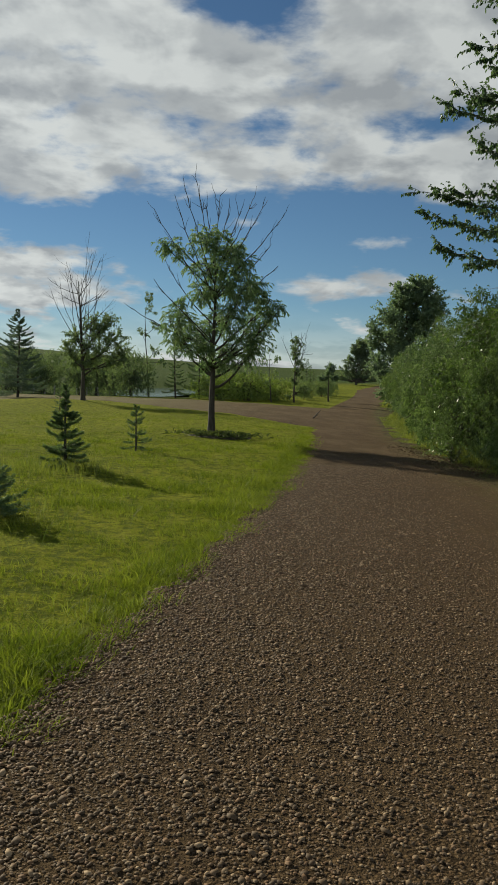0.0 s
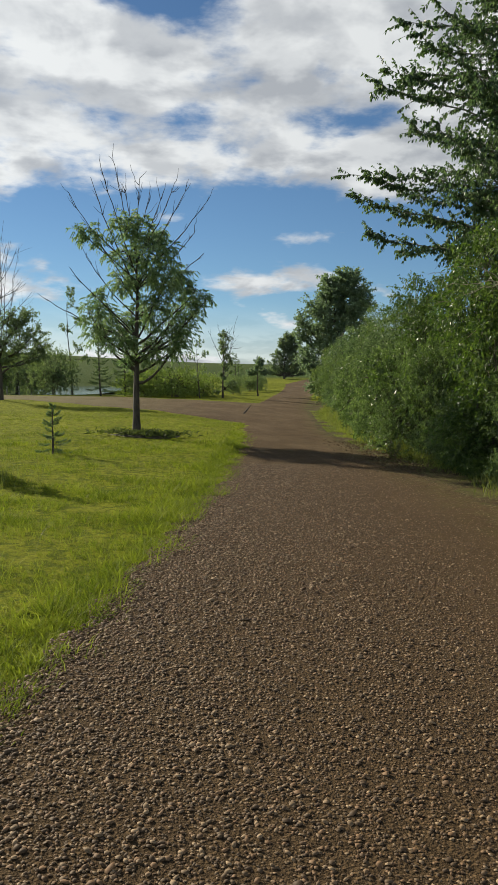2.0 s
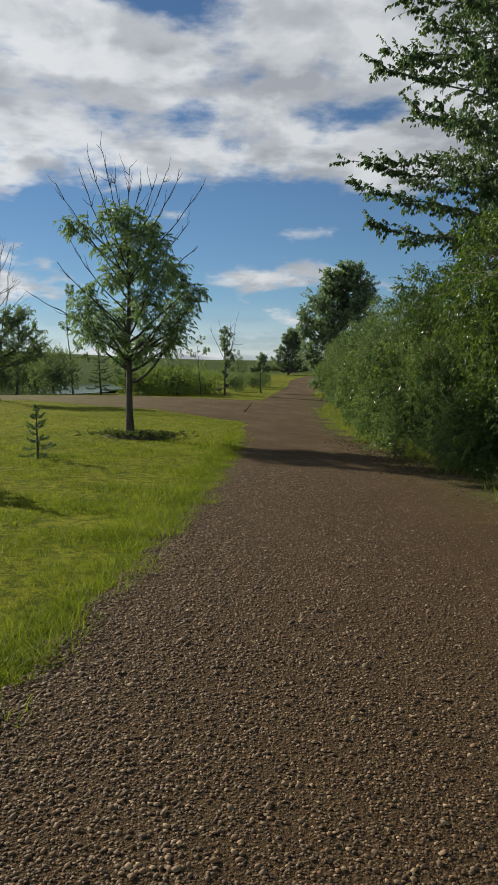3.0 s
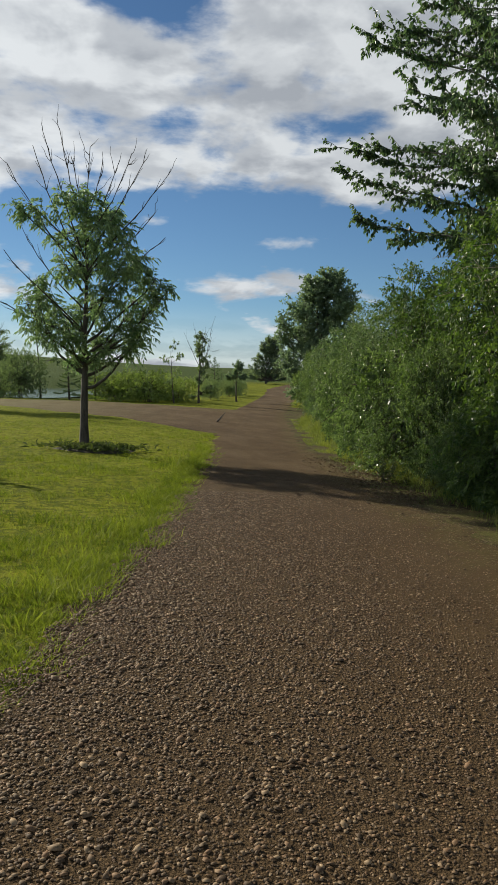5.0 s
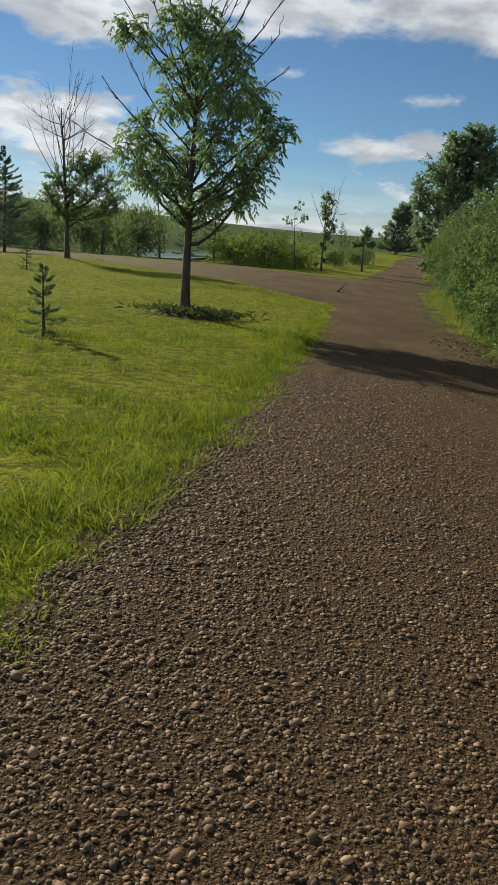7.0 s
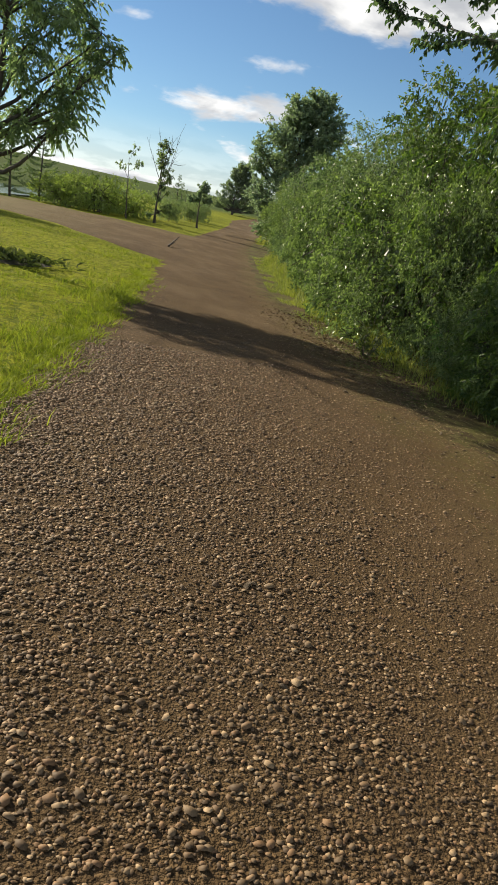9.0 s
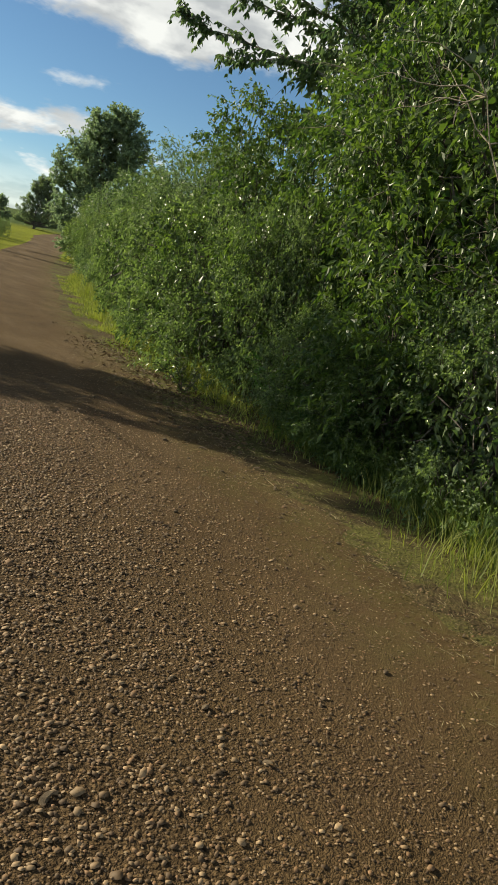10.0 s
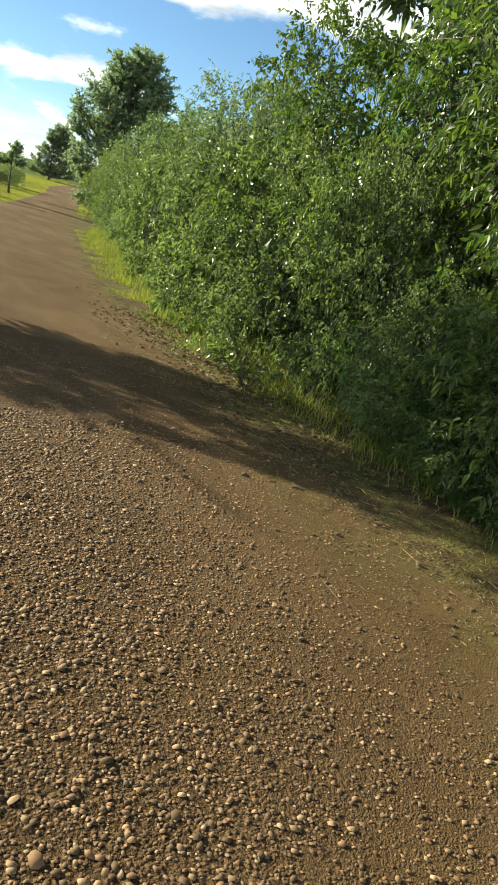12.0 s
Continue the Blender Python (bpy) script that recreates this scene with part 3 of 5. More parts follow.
def spruce(name, at, height, width, label, mat, rng, fine=1.0, bare=0.0, group="", tiers=0):
    top = empty(name, (at[0], at[1], float(gz(*at)) - 0.02), label, "spruce", group)
    wood, needles = Acc(), Acc()
    tube(wood, bend((0, 0, 0), (rng.normal() * 0.02 * height, 0, height), rng, 0.03, n=8), np.linspace(0.012 + 0.014 * height, 0.004, 8), 6)
    tiers = tiers or int(9 + 4 * math.sqrt(height))
    for k in range(tiers):
        f0 = (k + 0.5) / tiers
        num = rng.integers(4, 7)
        for i in range(num):
            a = (i + rng.random() * 0.7) / num * 2 * math.pi
            f = min(max(f0 + rng.normal() * 0.55 / tiers, 0.0), 1.0)
            h = height * (0.08 + 0.90 * f)
            rr = (width * 0.5 * (1 - f) ** 0.85 + 0.02) * rng.uniform(0.62, 1.10)
            if bare and f > 1 - bare:
                rr *= 0.5
            tip = np.array([math.cos(a) * rr, math.sin(a) * rr, h + rr * (0.55 * f + rng.uniform(-0.2, 0.25))])
            br = bend((0, 0, h), tip, rng, 0.06, -0.10, 5)
            tube(wood, br, np.linspace(0.003 + 0.004 * rr, 0.0015, 5), 3)
            cnt = int((26 + 90 * rr / max(0.25, height * 0.2)) * fine)
            t = rng.uniform(0.12, 1.0, cnt) * 4
            j = np.minimum(t.astype(int), 3)
            pos = br[j] + (br[j + 1] - br[j]) * (t - j)[:, None]
            side = unit(np.cross(tip - br[0], [0, 0, 1.0]))
            w = unit(tip - br[0]) * 0.9 + side * rng.choice([-1, 1], cnt)[:, None] * rng.uniform(0.2, 1.0, (cnt, 1)) + rng.normal(size=(cnt, 3)) * 0.3
            fan = rng.uniform(-1, 1, cnt) * 0.24 * rr * (1.1 - t / 4)
            pos = pos + side * fan[:, None] + unit(tip - br[0]) * (np.abs(fan) * 0.6)[:, None] + rng.normal(size=(cnt, 3)) * [0, 0, 0.006 + 0.015 * rr]
            ln = (0.020 + 0.026 * height ** 0.7) * rng.uniform(0.6, 1.3, cnt)
            leaves(needles, pos, w, ln, ln * 0.19, rng, 0.12, 2)
    part("trunk", wood, BARK, top)
    part("foliage", needles, mat, top, smooth=False, kind="stuff")
    return top


def shrub(name, radius, height, count, mat, rng, label, size=(0.05, 0.022), tris=4, group="", base=0.08, per=14, lump=1.0, spray=(0.12, 0.34), hang=0.0, clumps=44):
    """A dense many-stemmed shrub at the origin; its leaves sit on outward twigs in a lumpy dome."""
    top = empty(name, (0, 0, 0), label, "shrub", group)
    wood, crown = Acc(), Acc()
    for _ in range(9):
        a = rng.uniform(0, 2 * math.pi)
        r = radius * rng.uniform(0.2, 0.75)
        s = bend((math.cos(a) * 0.12, math.sin(a) * 0.12, -0.1), (math.cos(a) * r, math.sin(a) * r, height * rng.uniform(0.6, 0.95)), rng, 0.12, 0.05, 7)
        stem = Acc()
        tube(stem, s, np.linspace(0.022, 0.006, 7), 5)
        part("stem", stem, BARK_TWIG, top)
    # leafy masses over a dome, each a shell of outward sprays
    big, small = clumps, 14
    d = unit(rng.normal(size=(big + small, 3)) * [1, 1, 0.9])
    d[:, 2] = np.where(d[:, 2] < -0.75, -d[:, 2], d[:, 2])
    d[big:, 2] = np.abs(d[big:, 2])
    cz = height * 0.50
    full = 1.0 / np.maximum(np.sqrt(np.maximum(1 - d[:, 2] ** 2, 0)), 0.5) ** np.where(d[:, 2] < 0, 0.85, 0.25)
    shell = np.concatenate([rng.uniform(0.52, 0.92, big), rng.uniform(0.80, 0.95, small)])
    rk = lump * radius * np.concatenate([rng.uniform(0.17, 0.31, big), rng.uniform(0.10, 0.18, small)])
    mid = d * shell[:, None] * np.stack([radius * full, radius * full, np.full(big + small, height * 0.50)], -1) + [0, 0, cz]
    foot = np.arange(12) * 2 * math.pi / 12 + rng.uniform(0, 0.4, 12)
    ring = np.stack([np.cos(foot), np.sin(foot), np.zeros(12)], -1)
    d = np.concatenate([d, ring])
    rk = np.concatenate([rk, np.full(12, radius * 0.30)])
    mid = np.concatenate([mid, ring * radius * rng.uniform(0.42, 0.68, (12, 1)) + [0, 0, height * 0.10 + 0.1]])
    n = count // per
    k = rng.choice(big + small + 12, n, p=rk ** 1.6 / (rk ** 1.6).sum())
    q = unit(rng.normal(size=(n, 3)) + d[k] * 0.9 + [0, 0, 0.55])
    c = mid[k] + q * (rk[k] * (1 - 0.4 * rng.random(n) ** 1.6))[:, None]
    c[:, 2] = np.maximum(c[:, 2], base + rng.random(n) * 0.25)
    ln = rng.uniform(*spray, n) * min(1.0, radius / 1.2)
    way = unit(q * [1, 1, 0.6] + rng.normal(size=(n, 3)) * 0.45 + [0, 0, 0.15])
    for i in range(0, n, 7):
        a = mid[k[i]] + (c[i] - mid[k[i]]) * 0.3
        tube(wood, np.stack([a, (a + c[i]) / 2 + [0, 0, 0.03], c[i] + way[i] * ln[i]]), (0.005, 0.0035, 0.0015), 3)
    t = np.tile(np.linspace(0.05, 1.0, per), n)
    ci, wi, li = np.repeat(c, per, 0), np.repeat(way, per, 0), np.repeat(ln, per)
    pos = ci + wi * (li * t)[:, None] + rng.normal(size=(n * per, 3)) * 0.012
    pos[:, 2] -= hang * 0.5 * li * t * t
    lw = wi * (0.6 - 0.2 * hang) + rng.normal(size=(n * per, 3)) * (0.65 - 0.15 * hang) - [0, 0, 0.55 * hang]
    leaves(crown, pos, lw, size[0] * rng.uniform(0.6, 1.3, n * per), size[1] * rng.uniform(0.7, 1.2, n * per), rng, 0.25, tris)
    # tangle of dead inner twigs, and outsized leaves deep inside, added to block light
    m = count // 26
    e = unit(rng.normal(size=(m, 3)))
    pos = e * (rng.uniform(0.1, 0.78, (m, 1)) * [radius, radius, height * 0.5]) + [0, 0, cz]
    pos[:, 2] = np.maximum(pos[:, 2], base)
    leaves(wood, pos, rng.normal(size=(m, 3)) + e * 0.8, size[0] * rng.uniform(2.5, 6.0, m), size[1] * 0.7, rng, 0.0, 2)
    m = count // 12
    e = unit(rng.normal(size=(m, 3)))
    pos = e * (rng.uniform(0.15, 0.72, (m, 1)) * [radius, radius, height * 0.5]) + [0, 0, cz]
    pos[:, 2] = np.maximum(pos[:, 2], base)
    leaves(crown, pos, rng.normal(size=(m, 3)), size[0] * 2.0, size[1] * 2.2, rng, 0.2, 2)
    part("stem_work", wood, BARK_TWIG, top, kind="stuff")
    part("crown", crown, mat, top, smooth=False, kind="stuff")
    return top


def stand(ob, x, y, rz=0.0, s=(1, 1, 1), copy=False, sink=0.03):
    m = Matrix.LocRotScale((x, y, float(gz(x, y)) - sink), Euler((0, 0, radians(rz))), s)
    if copy:
        return copy_thing(ob, m)
    ob.matrix_basis = m
    return ob


def rand(seed):
    return np.random.default_rng(seed)


# main ash on the lawn
ash_lobes = [(0.05, 0.1, 4.60, 0.42), (-0.30, -0.2, 4.45, 0.36), (0.50, 0.3, 4.45, 0.38), (-0.25, 0.2, 4.0, 0.45), (0.35, -0.3, 4.0, 0.50), (0.80, 0.1, 3.95, 0.40), (-1.30, 0.1, 4.42, 0.22), (-0.98, 0.0, 4.38, 0.24),
             (0.10, 0.3, 3.50, 0.50), (0.75, -0.3, 3.40, 0.50), (1.10, 0.2, 3.55, 0.36), (-0.35, -0.2, 3.35, 0.34), (1.45, 0.0, 3.20, 0.34), (1.68, -0.1, 2.95, 0.26), (1.15, 0.3, 2.85, 0.44), (0.45, -0.4, 2.85, 0.50),
             (-0.85, 0.1, 2.95, 0.38), (-1.12, -0.2, 2.65, 0.36), (-0.60, 0.3, 2.55, 0.40), (-0.95, 0.0, 2.25, 0.30), (-0.10, 0.4, 2.70, 0.46), (-0.35, -0.3, 2.05, 0.40), (0.25, 0.3, 2.05, 0.38), (0.80, -0.1, 2.40, 0.38),
             (1.15, 0.0, 2.15, 0.32), (1.35, 0.2, 2.35, 0.26), (0.90, 0.2, 1.92, 0.20), (-0.25, 0.1, 1.72, 0.24), (0.35, -0.2, 1.75, 0.22)]
DEAD_TIPS = ((-0.95, 5.63, 3.2), (-0.72, 5.71, 3.5), (-1.38, 5.23, 3.1), (-0.42, 5.73, 3.9), (-0.25, 5.43, 4.1), (0.10, 5.55, 4.1), (0.32, 5.33, 4.1), (0.85, 5.51, 3.9), (1.05, 5.23, 3.6), (0.60, 5.28, 3.8),
             (1.46, 4.95, 3.3), (1.30, 4.50, 3.2), (1.50, 4.05, 2.8), (-1.35, 3.55, 2.2), (-1.05, 3.90, 2.6), (-1.80, 2.90, 2.1))
lobe_tree("ash_tree", (0.12, 18.8), 6.0, 0.085, [(x * 0.90, y * 1.3, z * 1.01, r * 0.98) for x, y, z, r in ash_lobes], feather_leaf, rand(12), "young leafy ash with bare dead twigs above its crown", LEAF_ASH,
          twigs=18, per_twig=6, size=(0.090, 0.034), droop=0.42, hang=0.20, fork=0.23, bare_r=0.017, tips=0.45, bare_tips=DEAD_TIPS)

# second half-dead tree behind the lawn
lobe_tree("ash_tree", (-5.23, 35.4), 7.13, 0.10, [(x * 0.74 + 0.30, y, z * 0.87, r * 0.84) for x, y, z, r in [(-0.9, 0, 3.3, 0.9), (0.6, 0.3, 3.6, 1.0), (1.6, 0, 3.3, 0.8), (-0.1, -0.3, 2.7, 1.0), (0.9, 0, 2.5, 0.9), (-1.3, 0, 2.6, 0.7), (0.1, 0.3, 4.0, 0.8), (1.1, 0.2, 4.1, 0.7), (2.0, 0.2, 2.7, 0.6), (1.7, 0, 2.1, 0.6), (0.2, 0, 1.9, 0.8), (-0.8, 0.2, 1.9, 0.7)]],
          simple_leaf, rand(5), "half-dead ash with a low leafy crown under tall bare limbs", LEAF_FAR, twigs=34, per_twig=24, size=(0.10, 0.046), bare=22, bare_top=0.72, spread=0.72, fork=0.2, bare_r=0.018, tips=0.2)
lobe_tree("ash_tree", (-7.4, 57.0), 6.2, 0.11, [(-0.9, 0, 2.6, 0.6), (0.7, 0.3, 2.6, 0.7), (0.0, 0, 2.1, 0.7)], simple_leaf, rand(6),
          "mostly bare small ash beyond the side lane", LEAF_FAR, twigs=10, per_twig=16, size=(0.17, 0.08), bare=18, bare_top=0.7, spread=0.8)
# slim trees past the fork
rng = rand(34)
slim_lobes = [(rng.uniform(-0.45, 0.75) * (1.1 - 0.2 * h), rng.normal() * 0.25, h, rng.uniform(0.20, 0.34)) for h in np.linspace(0.35, 3.7, 26)]
lobe_tree("slim_tree", (5.35, 46.0), 4.7, 0.06, slim_lobes, simple_leaf, rand(7), "slim young tree, leafy below and bare twigs above", LEAF_FAR,
          twigs=9, per_twig=14, size=(0.10, 0.05), bare=12, bare_top=0.72, spread=0.6, fork=0.12, tips=0.2)
lobe_tree("poplar_sapling", (3.9, 44.5), 3.7, 0.035, [(0, 0, 3.1, 0.35), (0.35, 0, 2.5, 0.35), (-0.4, 0, 2.3, 0.4), (0.2, 0, 1.6, 0.4), (-0.3, 0, 1.2, 0.4)], simple_leaf, rand(8),
          "thin poplar sapling with sparse leaves", LEAF_FAR, twigs=5, per_twig=9, size=(0.13, 0.09), fork=0.2)
lobe_tree("small_tree", (8.3, 51.5), 2.7, 0.06, [(0, 0, 1.8, 0.5), (0.4, 0, 1.65, 0.42), (-0.45, 0, 1.65, 0.42), (0.1, 0, 2.25, 0.4)], simple_leaf, rand(9),
          "small round-headed tree on the mown strip", LEAF_DARK, twigs=18, per_twig=28, size=(0.12, 0.065), fork=0.35)
lobe_tree("poplar_sapling", (-3.6, 55.0), 8.3, 0.06, [(0, 0, 6.9, 0.5), (0.2, 0, 6.0, 0.6), (0.6, 0, 5.0, 0.6), (-0.5, 0, 4.4, 0.6), (0.4, 0, 3.2, 0.6), (-0.6, 0, 2.6, 0.6), (0.9, 0, 2.4, 0.6)], simple_leaf, rand(10),
          "tall thin poplar sapling with sparse leaves", LEAF_FAR, twigs=9, per_twig=13, size=(0.15, 0.10), fork=0.25)

# spruces
spruce("spruce", (-1.32, 14.8), 0.86, 0.60, "knee-high young spruce on the lawn", NEEDLE, rand(20), 1.3, tiers=7)
spruce("spruce", (-2.12, 11.95), 1.22, 0.72, "waist-high young spruce in long grass", NEEDLE, rand(21), 2.6, 0.35, tiers=14)
spruce("spruce", (-2.15, 7.9), 0.62, 0.75, "low bushy young spruce at the lawn's edge", NEEDLE, rand(22), 1.9)
spruce("spruce", (-5.2, 29.4), 0.9, 0.6, "small young spruce on the far lawn", NEEDLE, rand(23), 0.8, tiers=8)
spruce("blue_spruce", (-10.1, 44.6), 4.9, 3.7, "blue spruce with a thin broken top", NEEDLE_BLUE, rand(24), 3.4, 0.12, tiers=24)
spruce("spruce", (-0.15, 49.0), 4.1, 2.6, "dark spruce behind the side lane", NEEDLE, rand(25), 2.0)
spruce("spruce", (-1.6, 50.0), 4.3, 1.6, "thin gappy spruce behind the side lane", NEEDLE, rand(26), 1.6, 0.4)

# ---- the hedge and the big poplar ----


def poplar(name, at, height, label, rng, branches=92):
    """A poplar with long rising boughs, their ends tipped up, and broad leaves that hang from short side twigs."""
    top = empty(name, (at[0], at[1], float(gz(*at)) - 0.05), label, "tree")
    wood, twig, crown = Acc(), Acc(), Acc()
    trunk = bend((0, 0, 0), (0.2, 0.1, height), rng, 0.04, n=12)
    tube(wood, trunk, np.linspace(0.16, 0.02, 12), 9)

    def hung(line, n, out):
        """n leaves hanging along a twig."""
        q = rng.uniform(0.05, 1.0, n) * (len(line) - 1)
        j = np.minimum(q.astype(int), len(line) - 2)
        pos = line[j] + (line[j + 1] - line[j]) * (q - j)[:, None]
        lw = out * 0.35 + rng.normal(size=(n, 3)) * [0.55, 0.55, 0.45]
        lw[:, 2] -= 0.70
        leaves(crown, pos, lw, 0.086 * rng.uniform(0.7, 1.15, n), 0.050 * rng.uniform(0.75, 1.15, n), rng, 0.15, 4)

    for k in range(branches):
        f = (k + rng.random()) / branches
        h = 4.0 + (height - 4.6) * f
        a = k * 2.399 + rng.normal() * 0.3
        ln = (3.65 - 2.0 * f) * rng.uniform(0.75, 1.10)
        p0 = np.array([np.interp(h, trunk[:, 2], trunk[:, 0]), np.interp(h, trunk[:, 2], trunk[:, 1]), h])
        out = np.array([math.cos(a), math.sin(a), 0])
        br = bend(p0, p0 + out * ln + [0, 0, ln * rng.uniform(-0.04, 0.26)], rng, 0.16, 0.04, 10)
        br[:, 2] += 0.10 * ln * np.linspace(0, 1, 10) ** 4
        bough = Acc()
        tube(bough, br, np.linspace(0.026, 0.005, 10), 5)
        part("bough", bough, BARK_POPLAR, top)
        hung(br[4:], 26, out)
        for _ in range(int(17 * ln)):
            t = 9.0 * rng.random() ** 0.9
            i = min(int(t), 8)
            s = br[i] + (br[i + 1] - br[i]) * (t - i)
            side = np.cross(out, [0, 0, 1.0]) * rng.choice([-1, 1])
            w = out * rng.uniform(0.3, 1.0) + side * rng.uniform(0.1, 1.0) + [0, 0, rng.uniform(-0.55, 0.75)]
            tip = s + unit(w) * rng.uniform(0.15, 0.70) * (1.15 - t / 16)
            tw = bend(s, tip, rng, 0.10, 0.05, 4)
            tube(twig, tw, np.linspace(0.006, 0.002, 4), 3)
            hung(tw, 14, unit(w))
    for _ in range(420):
        h = rng.uniform(3.2, height)
        c = np.array([np.interp(h, trunk[:, 2], trunk[:, 0]), np.interp(h, trunk[:, 2], trunk[:, 1]), h])
        a = rng.uniform(0, 2 * math.pi)
        w = np.array([math.cos(a), math.sin(a), rng.normal() * 0.3])
        s = c + w * rng.uniform(0.05, 0.7)
        tw = bend(s, s + w * rng.uniform(0.3, 0.6), rng, 0.12, 0.06, 4)
        tube(twig, np.concatenate([c[None], tw]), np.linspace(0.008, 0.002, 5), 3)
        hung(tw, 12, w)
    part("trunk", wood, BARK_POPLAR, top)
    part("branchwork", twig, BARK_TWIG, top, kind="stuff")
    part("crown", crown, LEAF_POPLAR, top, smooth=False, kind="stuff")
    return top


poplar("poplar_tree", (7.5, 16.8), 12.0, "tall poplar with long leafy boughs over the hedge", rand(30), 104)

rng = rand(33)
dark_lobes = []
for k in range(64):
    h = 0.6 + 7.6 * (k + rng.random()) / 64
    wide = 2.75 * (1 - max(0.0, (h - 5.0) / 4.2) ** 1.7) * (0.8 + 0.2 * min(1.0, h / 2.0))
    a = k * 2.399
    f = math.sqrt(rng.uniform(0.05, 1.0)) * wide * 0.92
    dark_lobes.append((math.cos(a) * f + 0.5 * max(0.0, h - 5.0) / 3.0, math.sin(a) * f * 0.7 - 0.2, h, rng.uniform(0.70, 1.10)))
lobe_tree("dark_tree", (13.8, 53.0), 9.1, 0.2, dark_lobes, simple_leaf, rand(31), "dense dark green tree rising behind the hedge", LEAF_DARK, twigs=30, per_twig=32, size=(0.175, 0.092), fork=0.15, hang=-0.25, droop=0.1, tips=0.15)

HEDGE = "hedge beside the lane"
olive = shrub("shrub", 1.7, 3.4, 34000, LEAF_OLIVE, rand(40), "dense dark small-leaved hedge shrub beside the lane", (0.048, 0.024), 2, HEDGE, clumps=36, lump=1.1)
cherry = shrub("shrub", 1.7, 4.2, 29000, LEAF_CHERRY, rand(41), "glossy green broad-leaved shrub with hanging sprays in the hedge", (0.070, 0.037), 4, HEDGE, spray=(0.22, 0.46), hang=0.6, clumps=34, lump=1.12)
willow = shrub("shrub", 2.0, 3.6, 36000, LEAF_WILLOW, rand(42), "grey-green narrow-leaved willow shrub in the hedge", (0.072, 0.021), 2, HEDGE)
low = shrub("shrub", 1.2, 1.8, 19000, LEAF_SHRUB, rand(43), "low dense fine-leaved shrub at the foot of the hedge", (0.050, 0.026), 2, HEDGE)
olive_far = shrub("shrub", 1.6, 3.0, 15000, LEAF_SHRUB_FAR, rand(44), "dense green shrub farther along the hedge", (0.084, 0.041), 2, HEDGE)
willow_far = shrub("shrub", 1.8, 3.1, 17500, LEAF_WILLOW, rand(45), "grey-green willow shrub farther along the hedge", (0.088, 0.029), 2, HEDGE)
low_far = shrub("shrub", 1.1, 1.9, 10000, LEAF_SHRUB, rand(46), "low glossy shrub at the foot of the hedge", (0.080, 0.042), 2, HEDGE)
back = shrub("shrub", 1.6, 3.2, 10000, LEAF_SHRUB_FAR, rand(47), "tall shrub at the back of the hedge", (0.105, 0.048), 2, HEDGE, lump=1.25)
end = shrub("shrub", 1.8, 3.0, 9000, LEAF_WILLOW, rand(48), "grey-green shrub at the far end of the hedge", (0.125, 0.05), 2, HEDGE, lump=1.25)
FIRST = [(olive, 6.65, 18.9, 10, 0.90, 0.93), (cherry, 6.6, 12.9, 40, 0.95, 1.04), (low, 5.50, 15.75, 0, 0.85, 1.05), (willow, 7.45, 21.0, 25, 0.85, 0.95), (olive_far, 7.3, 22.4, 120, 0.9, 1.0), (willow_far, 8.1, 24.8, 220, 0.9, 1.02), (low_far, 5.65, 17.5, 290, 0.85, 1.05), (back, 7.8, 14.0, 0, 1.1, 1.45), (end, 11.35, 41.4, 20, 0.95, 0.9)]
MORE = [(cherry, 6.55, 14.5, 160, 0.80, 0.98), (cherry, 6.25, 16.8, 290, 0.78, 0.76), (low, 5.62, 14.75, 130, 0.75, 1.05), (olive, 6.70, 10.6, 80, 0.95, 1.0), (cherry, 5.50, 12.5, 130, 0.5, 0.36), (low, 5.45, 11.2, 230, 0.8, 0.8), (low, 5.50, 13.7, 70, 0.60, 0.60), (willow, 7.00, 8.2, 140, 0.85, 0.8), (back, 9.20, 12.6, 300, 1.2, 1.45), (back, 8.80, 16.6, 200, 1.2, 1.45),
        (back, 8.0, 10.4, 200, 1.1, 1.5), (back, 8.2, 12.0, 20, 1.1, 1.6), (low_far, 5.90, 19.4, 50, 0.85, 1.0), (low_far, 6.20, 21.4, 150, 0.85, 1.0), (low_far, 6.75, 23.6, 260, 0.8, 1.0), (low_far, 7.40, 26, 10, 0.8, 1.0), (olive_far, 8.05, 27.4, 30, 0.95, 1.0), (willow_far, 8.75, 29.8, 310, 0.95, 1.0), (olive_far, 9.25, 32.4, 170, 0.95, 0.98),
        (willow_far, 9.95, 35.2, 90, 0.95, 0.95), (olive_far, 10.55, 38.2, 250, 0.95, 0.95), (end, 12.25, 45, 60, 0.95, 0.9), (end, 13.45, 49, 120, 0.95, 0.85), (end, 15.10, 54, 10, 1.0, 0.8), (end, 16.70, 60, 200, 1.0, 0.8), (end, 18.50, 67, 140, 1.1, 0.8), (end, 20.80, 76, 40, 1.2, 0.8)]
for ob, x, y, rz, s, sz in FIRST:
    stand(ob, x, y, rz, (s, s, sz))
for ob, x, y, rz, s, sz in MORE:
    stand(ob, x, y, rz, (s, s, sz), copy=True)

